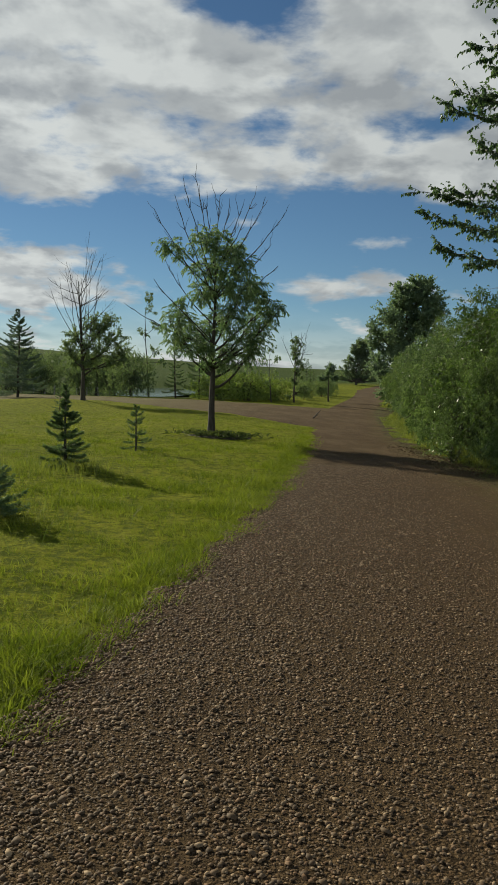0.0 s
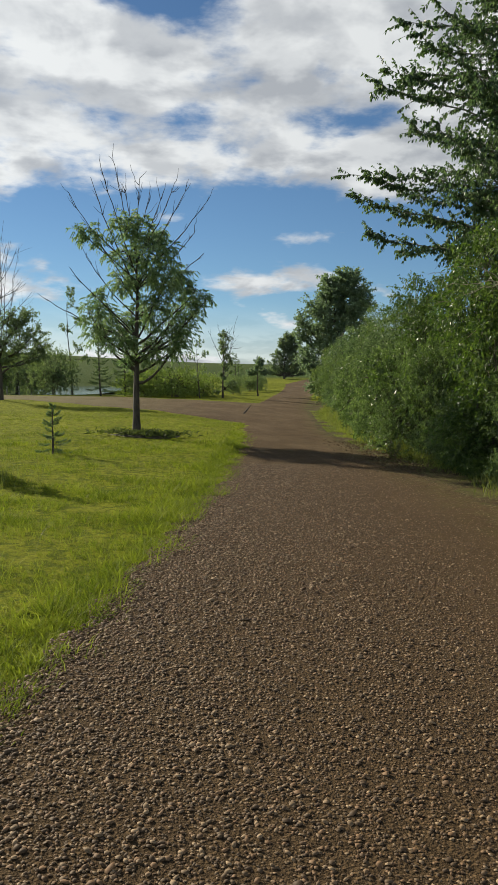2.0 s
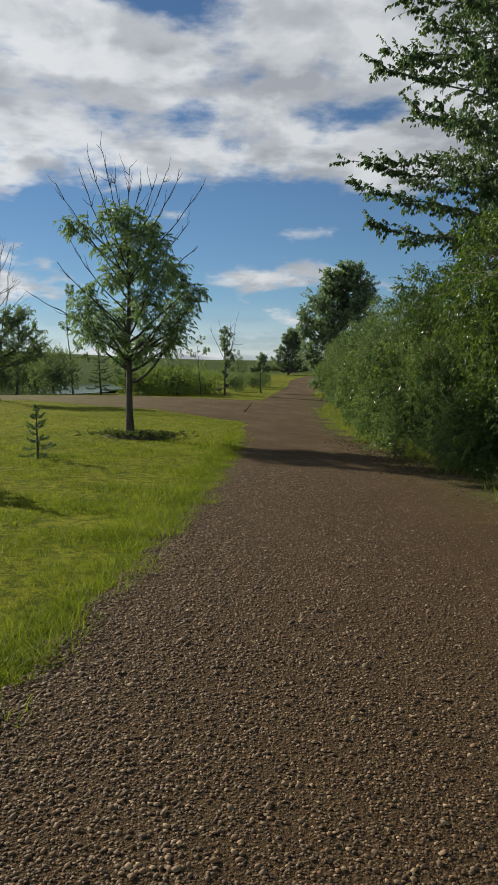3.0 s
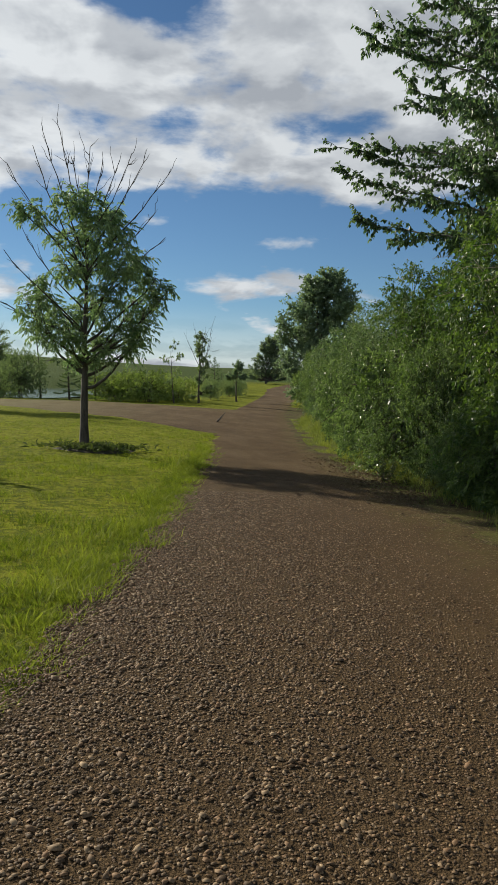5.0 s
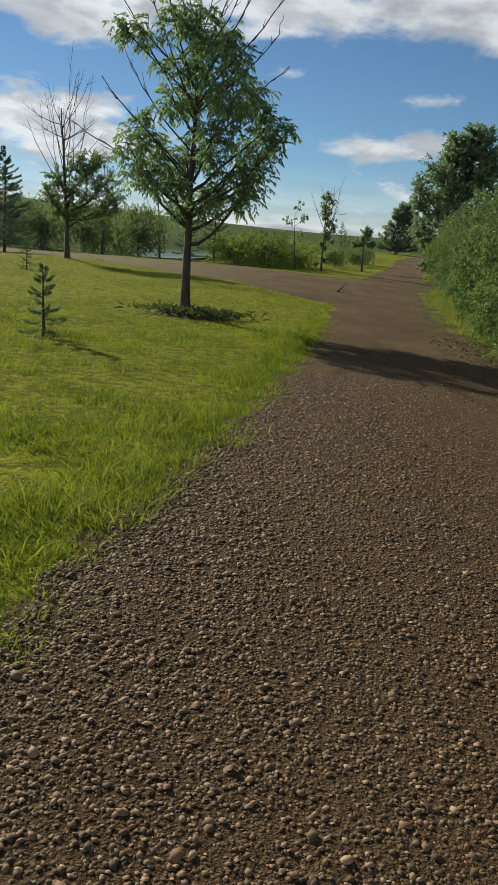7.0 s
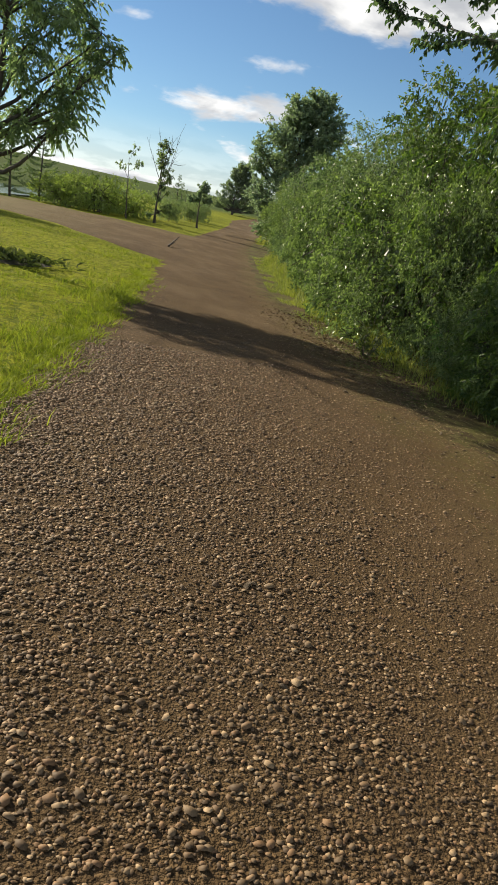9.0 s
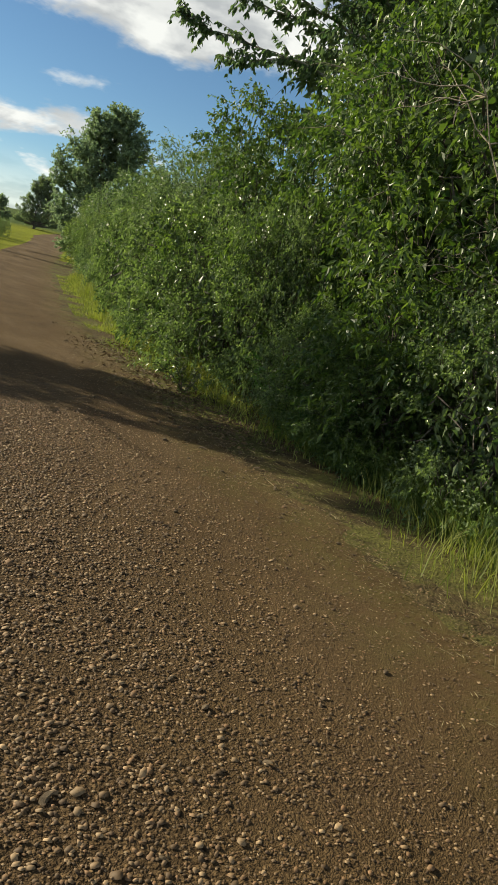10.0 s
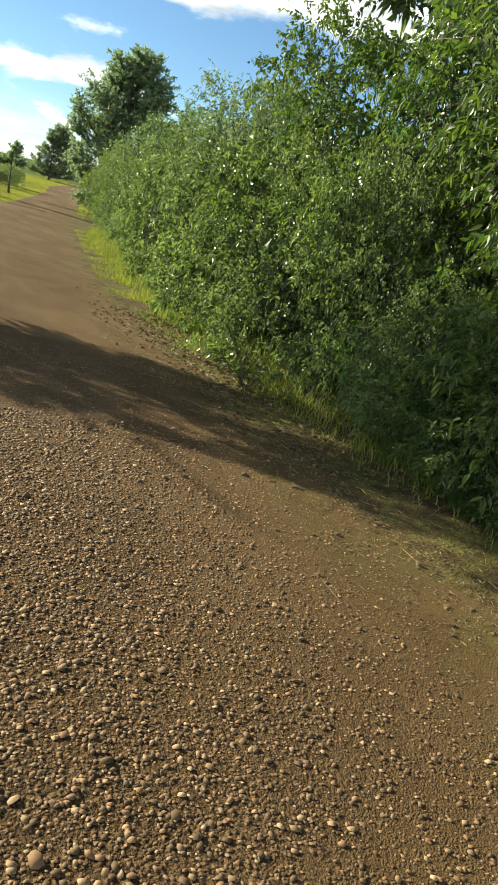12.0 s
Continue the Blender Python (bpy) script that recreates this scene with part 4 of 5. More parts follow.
rng = rand(35)
bend_lobes = []
for h in np.linspace(0.5, 5.6, 17):
    out = (3.6 - 0.55 * h) * rng.uniform(0.7, 1.15)
    for sgn in (-1, 1):
        bend_lobes += [(0.7 + sgn * out * k, rng.normal() * 0.5, h + 0.45 * k * k + rng.normal() * 0.1, rng.uniform(0.32, 0.55)) for k in (0.15, 0.5, 0.8, 1.05)]
lobe_tree("dark_tree", (21.0, 106.0), 6.2, 0.12, bend_lobes, simple_leaf, rand(32),
          "spreading dark tree at the far bend of the lane", LEAF_MID, twigs=12, per_twig=16, size=(0.19, 0.075), fork=0.08, hang=0.1, tips=0.2)


def dead_sapling(at, height, lean, rng):
    """A bare pale sapling poking out of the hedge."""
    top = empty("dead_sapling", (at[0], at[1], float(gz(*at)) - 0.03), "bare pale dead sapling standing in the hedge", "sapling", "dead saplings")
    wood, twig = Acc(), Acc()
    st = bend((0, 0, 0), (lean[0], lean[1], height), rng, 0.12, 0.08, 9)
    tube(wood, st, np.linspace(0.016, 0.004, 9), 6)
    for k in range(13):
        i = rng.integers(3, 9)
        w = rng.normal(size=3) + [lean[0] * 0.9, lean[1] * 0.9, 0.3]
        tip = st[i] + unit(w) * rng.uniform(0.3, 0.9)
        tw = bend(st[i], tip, rng, 0.2, 0.1, 6)
        tube(twig, tw, np.linspace(0.006, 0.0015, 6), 4)
        for _ in range(3):
            j = rng.integers(2, 5)
            tube(twig, bend(tw[j], tw[j] + unit(unit(w) + rng.normal(size=3) * 0.6) * rng.uniform(0.1, 0.35), rng, 0.2, 0.0, 4), np.linspace(0.003, 0.001, 4), 3)
    part("trunk", wood, BARK_DEAD, top)
    part("branchwork", twig, BARK_DEAD, top, kind="stuff")


dead_sapling((6.0, 11.8), 2.9, (-0.9, 0.1), rand(110))
dead_sapling((6.1, 10.8), 2.4, (-0.9, -0.1), rand(111))
dead_sapling((6.2, 13.3), 3.0, (-0.8, 0.2), rand(112))
# far woods and bushes
far_bush = shrub("bush", 2.0, 2.8, 8500, LEAF_FAR, rand(50), "rounded grey-green bush beyond the side lane", (0.12, 0.06), 2, "far bushes", per=10, lump=1.5)
stand(far_bush, -4.6, 53.2, 0, (0.72, 0.72, 0.92))
for x, y, rz, s in [(-9.5, 66, 40, (0.9, 0.9, 0.75)), (-12.8, 63, 90, (1.1, 1.1, 0.9)), (-16, 66, 140, (1.2, 1.2, 0.8)), (-20, 62, 200, (1.2, 1.2, 0.9)), 
                    (6.9, 53, 20, (0.4, 0.4, 0.42)), (9.4, 62, 80, (0.6, 0.6, 0.45)), (10.6, 66, 180, (0.6, 0.6, 0.5)), (7.4, 58, 230, (0.5, 0.5, 0.42)), (-25, 68, 0, (1.4, 1.4, 1.0)),
                    (-6.2, 56.5, 110, (0.9, 0.9, 0.95)), (-8.6, 57.5, 15, (1.0, 1.0, 1.0)), (-11.2, 57.0, 240, (1.0, 1.0, 1.05)), (-13.8, 58.5, 75, (1.1, 1.1, 1.1)), (-6.6, 60.5, 310, (0.8, 0.8, 0.8))]:
    stand(far_bush, x, y, rz, s, copy=True)
pale = shrub("bush", 1.5, 1.4, 3800, LEAF_PALE, rand(51), "low pale green willow bush past the fork", (0.14, 0.05), 2, "pale bushes", per=10, lump=1.4)
stand(pale, 2.6, 46.5)
for x, y, rz, s in [(1.2, 48.5, 60, (1.0, 1.0, 0.9)), (4.3, 48.5, 120, (0.8, 0.8, 0.8)), (3.2, 51.5, 200, (1.2, 1.2, 0.9)), (1.4, 53.0, 20, (1.2, 1.2, 0.9))]:
    stand(pale, x, y, rz, s, copy=True)
far_spruce = spruce("spruce", (13.4, 80.0), 2.6, 1.3, "distant dark spruce beside the lane", NEEDLE, rand(52), 0.9, group="distant spruces")
for x, y, s in [(12.0, 84, 0.8), (14.6, 90, 0.9), (9.4, 70, 1.2), (10.4, 75, 1.0), (12.3, 76, 1.15), (23.5, 82, 1.5), (22.5, 92, 1.4), (26.0, 96, 1.6), (19.8, 66, 1.6)]:
    stand(far_spruce, x, y, x * 37, (s, s, s), copy=True)

# pond and posts beyond the side lane
pond_acc = Acc()
ang = np.linspace(0, 2 * math.pi, 40, endpoint=False)
rim = np.stack([-5.0 + (5.2 + 0.6 * np.sin(3 * ang)) * np.cos(ang), 92 + 25 * np.sin(ang), np.full(40, -0.32)], -1)
pond_acc.add(rim, np.arange(40)[None, :])
pond = new("water", pond_acc.mesh("water", WATER, False))
tagged(pond, "small pale pond reflecting the sky among bushes", "pond", kind="structure")


def post(at, h, rng):
    acc = Acc()
    tube(acc, bend((0, 0, -0.2), (rng.normal() * 0.03, 0, h), rng, 0.02, n=4), (0.06, 0.055, 0.055, 0.045), 7)
    ob = new("fence_post", acc.mesh("fence_post", WOOD_POST))
    ob.location = (*at, float(gz(*at)))
    return tagged(ob, "short pale weathered wooden post in grass", "post", "row of short posts")


for i in range(9):
    post((-12.5 + i * 0.75, 56.5 + 0.3 * (i % 3)), 0.45 + 0.05 * (i % 4), rand(60 + i))

# ---- bare soil ring under the ash ----
mulch = Acc()
rng = rand(70)
rr, aa = np.meshgrid(np.linspace(0, 0.58, 9), np.linspace(0, 2 * math.pi, 30, endpoint=False))
mx = 0.3 + rr * np.cos(aa) * 1.35 * (1 + 0.12 * np.sin(3 * aa))
my = 18.7 + rr * np.sin(aa)
mz = gz(mx, my) + 0.07 * (1 - (rr / 0.58) ** 2) + rng.normal(size=rr.shape) * 0.008 - 0.02 * (rr > 0.56)
i, j = np.meshgrid(np.arange(8), np.arange(30))
a, b = j * 9 + i, ((j + 1) % 30) * 9 + i
mulch.add(np.stack([mx, my, mz], -1).reshape(-1, 3), np.stack([a, b, b + 1, a + 1], -1).reshape(-1, 4))
tagged(new("soil_mound", mulch.mesh("soil_mound", SOIL)), "dug ring of dark weedy soil round the ash", "soil", kind="structure")

weeds = Acc()
rng = rand(71)
n = 900
wx, wy = 0.3 + rng.normal(size=n) * 0.42, 18.66 + rng.normal(size=n) * 0.26
leaves(weeds, np.stack([wx, wy, gz(wx, wy) + 0.05], -1), rng.normal(size=(n, 3)) * [1, 1, 0.3] + [0, 0, 0.9], rng.uniform(0.08, 0.22, n), rng.uniform(0.016, 0.045, n), rng, 0.3, 2)
tagged(new("weed_patch", weeds.mesh("weed_patch", WEED, False)), "low dark weeds round the foot of the ash", "weeds", kind="stuff")


def weed(name, at, r, h, n, mat, label, rng, leaf=(0.04, 0.09, 0.015, 0.04), stalks=7):
    top = empty(name, (at[0], at[1], float(gz(*at))), label, "weed")
    stems, crown = Acc(), Acc()
    for _ in range(stalks):
        tip = np.array([rng.normal() * r * 0.6, rng.normal() * r * 0.6, h * rng.uniform(0.6, 1.0)])
        st = bend((0, 0, -0.02), tip, rng, 0.15, 0.05, 5)
        tube(stems, st, np.linspace(0.006, 0.002, 5), 4)
        m = n // stalks
        k = rng.uniform(0.6, 4.0, m)
        i = np.minimum(k.astype(int), 3)
        at_stem = st[i] + (st[i + 1] - st[i]) * (k - i)[:, None]
        leaves(crown, at_stem + rng.normal(size=(m, 3)) * 0.01, rng.normal(size=(m, 3)) * [1, 1, 0.5] + [0, 0, 0.15], rng.uniform(*leaf[:2], m), rng.uniform(*leaf[2:], m), rng, 0.35, 4)
    part("stalk", stems, BARK_TWIG, top)
    part("leafage", crown, mat, top, smooth=False, kind="stuff")


weed("weed", (4.66, 15.05), 0.22, 0.42, 140, WEED, "dark withered weed at the edge of the lane", rand(72))
for i, (x, y, h) in enumerate(((5.32, 14.25, 0.70), (5.55, 13.85, 0.90), (5.35, 13.45, 0.75), (5.75, 13.30, 0.95), (5.50, 14.45, 0.80), (5.40, 12.75, 0.60), (5.80, 14.2, 1.00))):
    weed("broad_leaved_weed", (x, y), 0.30, h, 230, NETTLE, "lush broad-leaved weed growing at the foot of the hedge", rand(140 + i), (0.07, 0.13, 0.03, 0.055), 10)
for i, (x, y, h) in enumerate(((4.85, 14.6, 0.16), (5.05, 14.2, 0.22), (5.15, 13.8, 0.24), (4.80, 15.6, 0.14), (5.2, 14.9, 0.3))):
    weed("small_weed", (x, y), 0.12, h, 60, GRASS_TALL, "small yellowing weed on the worn verge", rand(160 + i), (0.03, 0.07, 0.012, 0.03), 6)


def fallen_stick(at, length, rng):
    """A broken branch end lying on the lane, one end propped on its side twigs."""
    top = empty("fallen_stick", (at[0], at[1], float(gz(*at)) + 0.02), "broken dark branch end lying on the packed lane", "stick")
    acc = Acc()
    main = bend((-0.1, -length / 2, 0.02), (0.15, length / 2, 0.16), rng, 0.10, 0.03, 7)
    tube(acc, main, np.linspace(0.035, 0.012, 7), 6)
    part("stem", acc, BARK, top)
    for i in (2, 3, 4, 5):
        acc = Acc()
        w = unit(rng.normal(size=3) * [1, 0.6, 0.3] + [0, 0.6, 0.25])
        tube(acc, bend(main[i], main[i] + w * length * rng.uniform(0.15, 0.35), rng, 0.15, 0.0, 4), np.linspace(0.014, 0.005, 4), 4)
        part("twig", acc, BARK, top)


fallen_stick((4.15, 29.6), 0.95, rand(73))

# ---- grass ----


def blades(acc, x, y, h, w, rng, lean=0.35, away=None):
    n = len(x)
    a = rng.uniform(0, 2 * math.pi, n)
    side = np.stack([np.cos(a), np.sin(a), np.zeros(n)], -1)
    b = rng.uniform(0, 2 * math.pi, n) if away is None else away
    out = np.stack([np.cos(b), np.sin(b), np.zeros(n)], -1) * (h * lean * rng.uniform(0.2, 1.6, n))[:, None]
    p = np.stack([x, y, gz(x, y) - 0.01], -1)
    up = np.array([[0, 0, 1.0]])
    w2 = (w * 0.5)[:, None]
    v = np.stack([p - side * w2, p + side * w2, p + out * 0.35 + up * h[:, None] * 0.6 + side * w2 * 0.8, p + out * 0.35 + up * h[:, None] * 0.6 - side * w2 * 0.8, p + out + up * h[:, None] * 0.97], 1).reshape(-1, 3)
    k = np.arange(n)[:, None] * 5
    acc.add(v, k + [[0, 1, 2, 3]])
    acc.add(np.zeros((0, 3)), np.concatenate([k + [[3, 2, 4]]]) - 0 - n * 5)


def scatter_lawn(n, y0, y1, xmin, rng):
    y = y0 + (y1 - y0) * rng.random(n) ** 1.35
    xr = edge(y, XL)
    x = xr + 0.12 - (xr - xmin) * rng.random(n) ** 1.25
    clump = np.sin(x * 2.3 + 1.3 * np.sin(y * 1.7)) * np.sin(y * 2.9 + x) + np.sin(x * 5.1) * np.sin(y * 4.7 + 0.8) * 0.6
    keep = rng.random(n) < 0.62 + 0.3 * clump
    keep &= rng.random(n) < smooth((x - xmin) / (0.35 * (xr - xmin))) * smooth((y - y0) / 1.2) * smooth((y1 - y) / (0.3 * (y1 - y0))) + 0.02
    keep &= ~((np.hypot((x - 0.3) / 1.3, y - 18.7) < 0.6) & (rng.random(n) < 0.7))
    return x[keep], y[keep], clump[keep]


turf = Acc()
rng = rand(80)
for n, y0, y1, xm, hh, ww in ((104000, 1.6, 12.5, -4.0, 0.040, 0.0050), (82000, 8.0, 19.0, -6.5, 0.038, 0.0078), (46000, 14.0, 31.0, -10.0, 0.036, 0.012)):
    x, y, cl = scatter_lawn(n // 6, y0, y1, xm, rng)
    reach = 0.018 + 0.0016 * y + 0.015 * rng.random(len(x))
    tall_tuft = np.exp(rng.normal(size=len(x)) * 0.28)
    x, y, cl, reach, tall_tuft = (np.repeat(q, 6) for q in (x, y, cl, reach, tall_tuft))
    dx, dy = rng.normal(size=(2, len(x))) * reach
    x, y, away = x + dx, y + dy, np.arctan2(dy, dx) + rng.normal(size=len(x)) * 0.5
    if y1 > 20:
        k = (on_lane(x, y) < 0) & (x < np.interp(y, NEAR[1:, 1], NEAR[1:, 0], left=99.0) - 0.1)
        x, y, cl, away, tall_tuft = x[k], y[k], cl[k], away[k], tall_tuft[k]
    h = hh * rng.uniform(0.5, 1.5, len(x)) * (1 + 0.45 * np.clip(cl, -0.6, 1.2))
    rimgrass = np.exp(-((edge(y, XL) - x - 0.25) / 0.3) ** 2)
    h *= tall_tuft * (1 + 0.9 * rimgrass * rng.random(len(x)))
    blades(turf, x, y, h, np.full(len(x), ww), rng, 0.95, away)
# ragged tufts along the rim of the lawn
m = 1150
cy = 1.8 + 18.5 * rng.random(m) ** 1.2
cx = edge(cy, XL) + 0.05 * np.sin(cy * 4.3) + 0.04 * np.sin(cy * 11.0) - 0.02 + rng.normal(size=m) * 0.10
tall_tuft = np.exp(rng.normal(size=m) * 0.35)
x, y, tall_tuft = (np.repeat(q, 26) for q in (cx, cy, tall_tuft))
dx, dy = rng.normal(size=(2, len(x))) * (0.022 + 0.02 * rng.random(len(x))) * tall_tuft
blades(turf, x + dx, y + dy, 0.044 * tall_tuft * rng.uniform(0.4, 1.4, len(x)), 0.0042 + 0.0003 * y, rng, 1.1, np.arctan2(dy, dx) + rng.normal(size=len(x)) * 0.6)
tagged(new("grass", turf.mesh("grass", GRASS, False)), "uneven yellow-green lawn grass beside the gravel", "grass", kind="stuff")

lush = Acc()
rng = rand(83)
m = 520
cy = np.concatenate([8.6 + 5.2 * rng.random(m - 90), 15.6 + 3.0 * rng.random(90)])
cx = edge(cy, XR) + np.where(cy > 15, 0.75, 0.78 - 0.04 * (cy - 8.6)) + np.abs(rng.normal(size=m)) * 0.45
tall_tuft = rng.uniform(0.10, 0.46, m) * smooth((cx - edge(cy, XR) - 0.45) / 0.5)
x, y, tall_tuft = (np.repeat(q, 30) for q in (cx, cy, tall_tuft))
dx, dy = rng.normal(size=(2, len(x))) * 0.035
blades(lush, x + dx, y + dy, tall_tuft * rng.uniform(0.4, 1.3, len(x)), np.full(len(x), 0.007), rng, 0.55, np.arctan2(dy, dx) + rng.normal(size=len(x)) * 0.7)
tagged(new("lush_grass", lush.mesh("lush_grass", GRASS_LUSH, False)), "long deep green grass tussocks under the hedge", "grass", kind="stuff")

tall = Acc()
rng = rand(81)
n = 42000
y = 8.5 + 24 * rng.random(n) ** 1.2
x = edge(y, XR) + 0.05 + np.abs(rng.normal(size=n)) * 0.4
patchy = np.sin(x * 4.1 + 2.0 * np.sin(y * 1.9)) + np.sin(y * 3.7 + x * 2.0)
far_in = smooth((x - edge(y, XR) - 0.2) / 0.6)
keep = rng.random(n) < (0.25 + 0.75 * far_in + 0.25 * patchy) * (0.30 + 0.70 * smooth((y - 13.0) / 2.5))
x, y, far_in = x[keep], y[keep], far_in[keep]
h = (0.05 + 0.26 * far_in) * rng.uniform(0.45, 1.3, len(x)) * (0.6 + 0.4 * smooth((y - 14.5) / 1.5))
blades(tall, x, y, h, np.full(len(x), 0.006) * (0.7 + y / 20), rng, 0.5)
# a few weeds out on the gravel rim, and long grass round the young spruces
for cx, cy, r, m in ((5.0, 10.5, 0.30, 700), (5.2, 11.6, 0.22, 300), (0.28, 8.95, 0.10, 70), (-0.55, 5.2, 0.10, 60), (-2.25, 11.5, 0.5, 900), (-2.4, 7.9, 0.5, 600), (-0.75, 4.9, 0.14, 80)):
    q = rng.normal(size=(m, 2)) * r
    blades(tall, cx + q[:, 0], cy + q[:, 1], rng.uniform(0.08, 0.26, m) * (0.55 if r < 0.2 else 1.25 if cx > 4 else 1.0), np.full(m, 0.006), rng, 0.6)
tagged(new("tall_grass", tall.mesh("tall_grass", GRASS_TALL, False)), "long unmown grass along the foot of the hedge", "grass", kind="stuff")

straw = Acc()
rng = rand(82)
n = 4200
y = 7.5 + 10 * rng.random(n)
x = edge(y, XR) - 0.10 + rng.normal(size=n) * 0.30
a = rng.uniform(0, math.pi, n)
ln = rng.uniform(0.012, 0.05, n)
ln[:90] *= 4.5
p = np.stack([x, y, gz(x, y) + 0.024], -1)
way = np.stack([np.cos(a), np.sin(a), rng.uniform(0, 0.15, n)], -1)
leaves(straw, p, way, ln, np.full(n, 0.004), rng, 0.0, 2)
tagged(new("cut_straw", straw.mesh("cut_straw", STRAW, False)), "dry cut grass stalks strewn along the lane's edge", "straw", kind="stuff")

litter = Acc()
rng = rand(84)
n = 1500
y = 12.8 + 5.5 * rng.random(n)
x = edge(y, XR) + 0.15 + rng.normal(size=n) * 0.33
p = np.stack([x, y, gz(x, y) + 0.028], -1)
a = rng.uniform(0, 2 * math.pi, n)
leaves(litter, p, np.stack([np.cos(a), np.sin(a), rng.uniform(-0.1, 0.35, n)], -1), rng.uniform(0.025, 0.06, n), rng.uniform(0.012, 0.028, n), rng, 0.1, 2)
tagged(new("leaf_litter", litter.mesh("leaf_litter", LITTER, False)), "curled brown dead leaves strewn over the verge", "dead leaves", kind="stuff")

# ---- gravel ----


def pebble(rng):
    """Vertices and faces of one rounded stone of unit width."""
    t = (1 + math.sqrt(5)) / 2
    v = np.array([(-1, t, 0), (1, t, 0), (-1, -t, 0), (1, -t, 0), (0, -1, t), (0, 1, t), (0, -1, -t), (0, 1, -t), (t, 0, -1), (t, 0, 1), (-t, 0, -1), (-t, 0, 1)], float)
    f = np.array([(0, 11, 5), (0, 5, 1), (0, 1, 7), (0, 7, 10), (0, 10, 11), (1, 5, 9), (5, 11, 4), (11, 10, 2), (10, 7, 6), (7, 1, 8), (3, 9, 4), (3, 4, 2), (3, 2, 6), (3, 6, 8), (3, 8, 9), (4, 9, 5), (2, 4, 11), (6, 2, 10), (8, 6, 7), (9, 8, 1)])
    v = unit(v) * 0.5 * (1 + rng.normal(size=(12, 1)) * 0.10)
    f = f[v[f][:, :, 2].mean(axis=1) > -0.06]
    return v * [1.0, rng.uniform(0.55, 0.9), rng.uniform(0.28, 0.48)], f


rng = rand(90)
SHAPES = [pebble(rng) for _ in range(12)]
n = 150000
y = 2.2 + 11.4 * rng.random(n) ** 1.15
lane_w = edge(y, XR) - edge(y, XL)
t = rng.random(n) ** 1.25
x = edge(y, XL) + 0.05 + 0.05 * np.sin(y * 9.0) + lane_w * t
keep = rng.random(n) < np.where(t < 0.5, 1.0, np.clip(1.0 - (t - 0.5) * 2.6, 0.10, 1.0))
x, y, t = x[keep], y[keep], t[keep]
size = np.where(rng.random(len(x)) < 0.24, 0.0190, 0.0115) * np.exp(rng.normal(size=len(x)) * 0.26) * (1 - 0.55 * np.clip(t - 0.2, 0, 1)) * (1.05 + 0.004 * y)
stones = Acc()
ring = np.arange(6) * math.pi / 3


def dome(rng):
    """A small stone: a lopsided six-sided dome."""
    r = 0.5 * rng.uniform(0.78, 1.15, 6)
    v = np.stack([np.cos(ring) * r, np.sin(ring) * r * rng.uniform(0.6, 0.95), rng.uniform(-0.12, 0.06, 6)], -1)
    top = [[rng.normal() * 0.10, rng.normal() * 0.08, rng.uniform(0.22, 0.32)]]
    return np.concatenate([v, top]), np.array([(k, (k + 1) % 6, 6) for k in range(6)])


def strew(shapes, x, y, size):
    """Lays one stone of a random shape at each place."""
    kind = rng.integers(0, len(shapes), len(x))
    for k, (v, f) in enumerate(shapes):
        s = kind == k
        m = int(s.sum())
        a = rng.uniform(0, 2 * math.pi, m)
        tip = rng.normal(size=m) * 0.25
        c, sn = np.cos(a)[:, None], np.sin(a)[:, None]
        vx, vy, vz = v[:, 0][None], v[:, 1][None], v[:, 2][None]
        vz2 = vz + vx * tip[:, None]
        px = (vx * c - vy * sn) * size[s][:, None] + x[s][:, None]
        py = (vx * sn + vy * c) * size[s][:, None] + y[s][:, None]
        pz = vz2 * size[s][:, None] + (gz(x[s], y[s]) + 0.018 + size[s] * 0.14)[:, None]
        stones.add(np.stack([px, py, pz], -1).reshape(-1, 3), (np.arange(m)[:, None, None] * len(v) + f[None]).reshape(-1, 3))


large = size > 0.0145
strew(SHAPES, x[large], y[large], size[large])
strew([dome(rng) for _ in range(14)], x[~large], y[~large], size[~large])
# fine chips between the pebbles
n = 46000
y = 3.6 + 12.0 * rng.random(n)
t = rng.random(n)
x = edge(y, XL) * (1 - t) + edge(y, XR) * t
keep = rng.random(n) < 0.75 + 0.25 * t
x, y = x[keep], y[keep]
n = len(x)
octa = np.array([(0.5, 0, 0), (-0.5, 0, 0), (0, 0.4, 0), (0, -0.4, 0), (0, 0, 0.32), (0, 0, -0.2)])
of = np.array([(0, 2, 4), (2, 1, 4), (1, 3, 4), (3, 0, 4)])
size = np.exp(rng.normal(size=n) * 0.35) * 0.0085
a = rng.uniform(0, 2 * math.pi, n)
jit = octa[None] * rng.uniform(0.7, 1.3, (n, 6, 1))
px = (jit[..., 0] * np.cos(a)[:, None] - jit[..., 1] * np.sin(a)[:, None]) * size[:, None] + x[:, None]
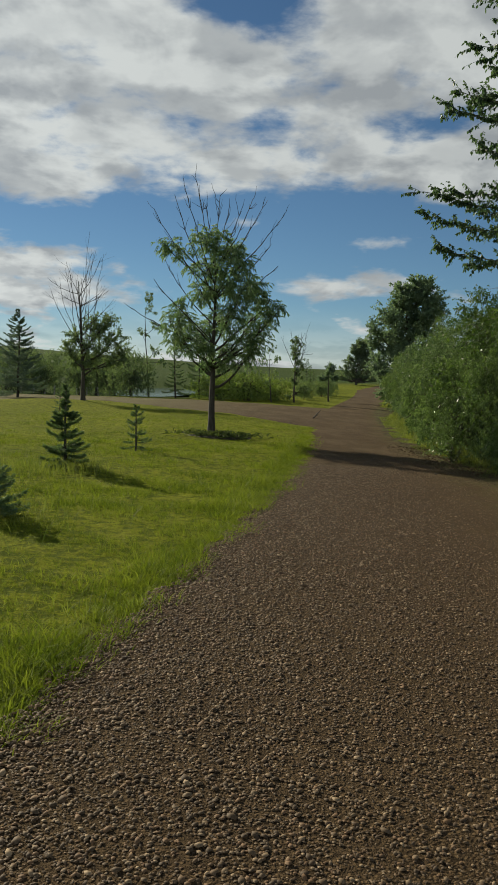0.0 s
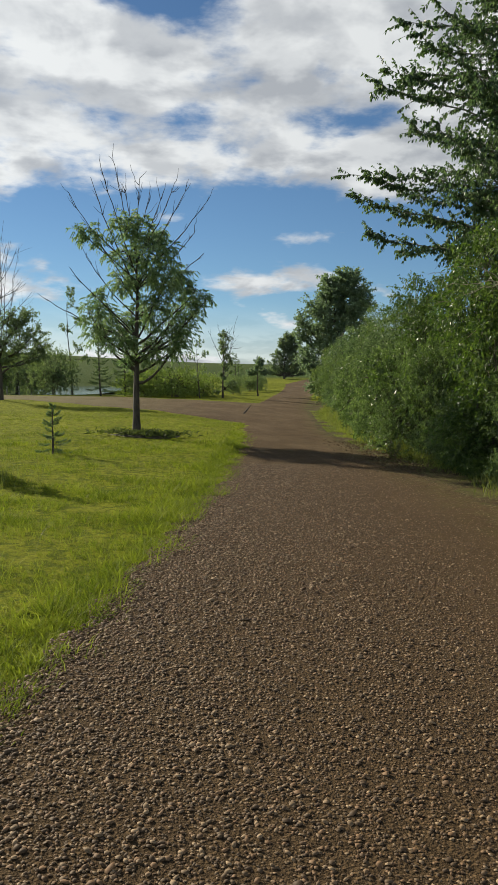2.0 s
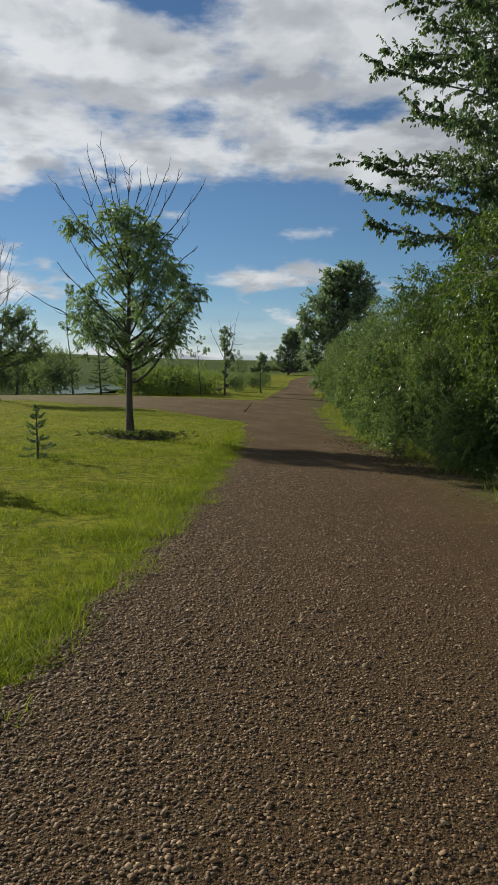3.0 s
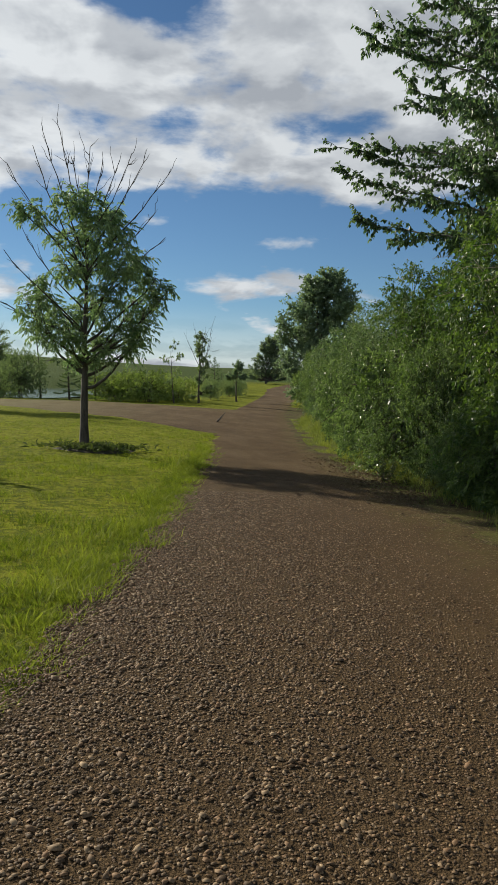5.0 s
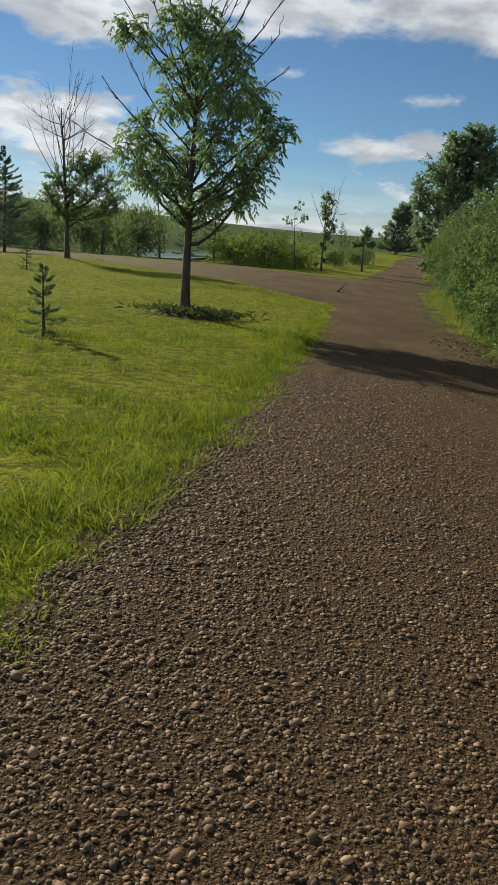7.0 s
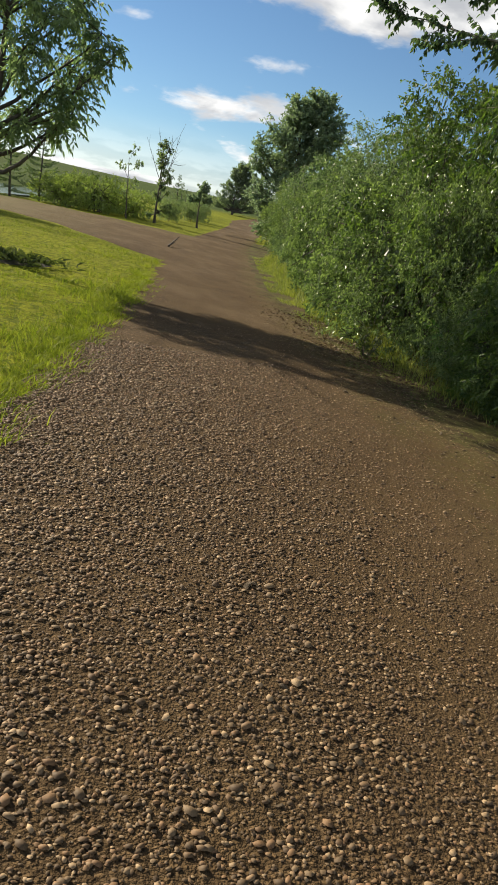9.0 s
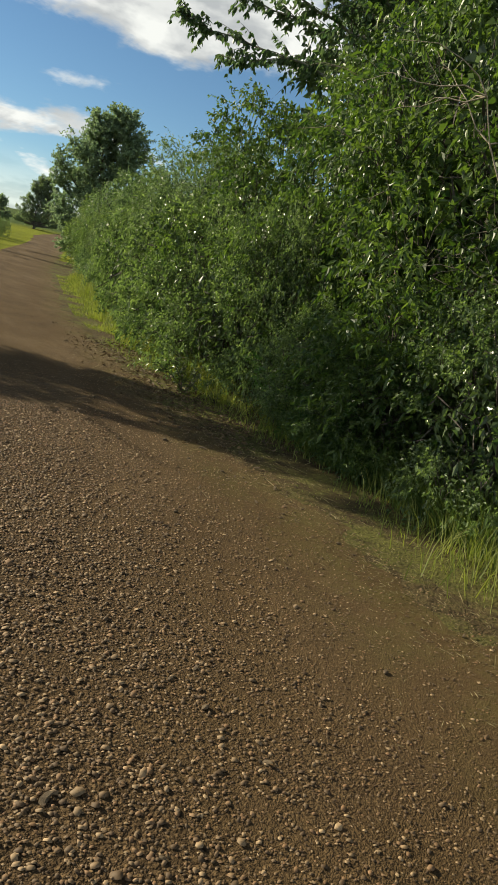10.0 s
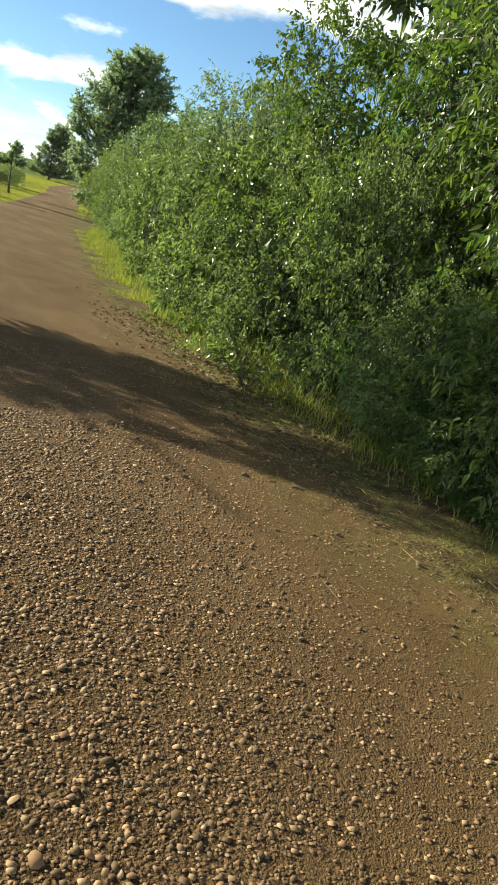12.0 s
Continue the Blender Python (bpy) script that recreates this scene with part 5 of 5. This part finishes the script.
py = (jit[..., 0] * np.sin(a)[:, None] + jit[..., 1] * np.cos(a)[:, None]) * size[:, None] + y[:, None]
pz = jit[..., 2] * size[:, None] + (gz(x, y) + 0.018 + size * 0.1)[:, None]
stones.add(np.stack([px, py, pz], -1).reshape(-1, 3), (np.arange(n)[:, None, None] * 6 + of[None]).reshape(-1, 3))
gravel = new("gravel", stones.mesh("gravel", STONE))
gravel.parent = road
tagged(gravel, "loose rounded pebbles", kind="stuff")

stone_meshes = []
for v, f in SHAPES:
    acc = Acc()
    acc.add(v, f)
    stone_meshes.append(acc.mesh("stone", STONE))
rng = rand(91)
for i in range(300):
    y = 5.5 + 7.0 * rng.random()
    t = 0.06 + rng.random() ** 1.3 * 0.46
    x = float(edge(y, XL) * (1 - t) + edge(y, XR) * t)
    ob = new("stone", stone_meshes[i % 12])
    s = float(np.exp(rng.normal() * 0.20)) * 0.029
    ob.matrix_world = Matrix.LocRotScale((x, y, float(gz(x, y)) + 0.018 + s * 0.12), Euler((rng.normal() * 0.15, rng.normal() * 0.15, rng.uniform(0, 6.28))), (s, s, s))
    ob.parent = road

# broken clods of earth along the hedge side
rng = rand(92)
clod_meshes = []
for v, f in SHAPES[:6]:
    acc = Acc()
    acc.add(v * [1, 1, 1.3] * (1 + rng.normal(size=(12, 1)) * 0.18), f)
    clod_meshes.append(acc.mesh("clod", CLOD, False))
for i in range(330):
    if i < 240:
        y = 10.5 + 9.5 * rng.random()
        x = float(edge(y, XR)) - 0.15 + rng.normal() * 0.32
    else:
        y = 5.0 + 8.0 * rng.random()
        x = float(edge(y, XL) + (edge(y, XR) - edge(y, XL)) * rng.uniform(0.35, 0.97))
    ob = new("clod", clod_meshes[i % 6])
    s = float(np.exp(rng.normal() * 0.35)) * 0.025
    ob.matrix_world = Matrix.LocRotScale((x, y, float(gz(x, y)) + 0.018 + s * 0.1), Euler((rng.normal() * 0.3, rng.normal() * 0.3, rng.uniform(0, 6.28))), (s, s * 0.8, s * 0.8))
    ob.parent = verge if i < 240 else road
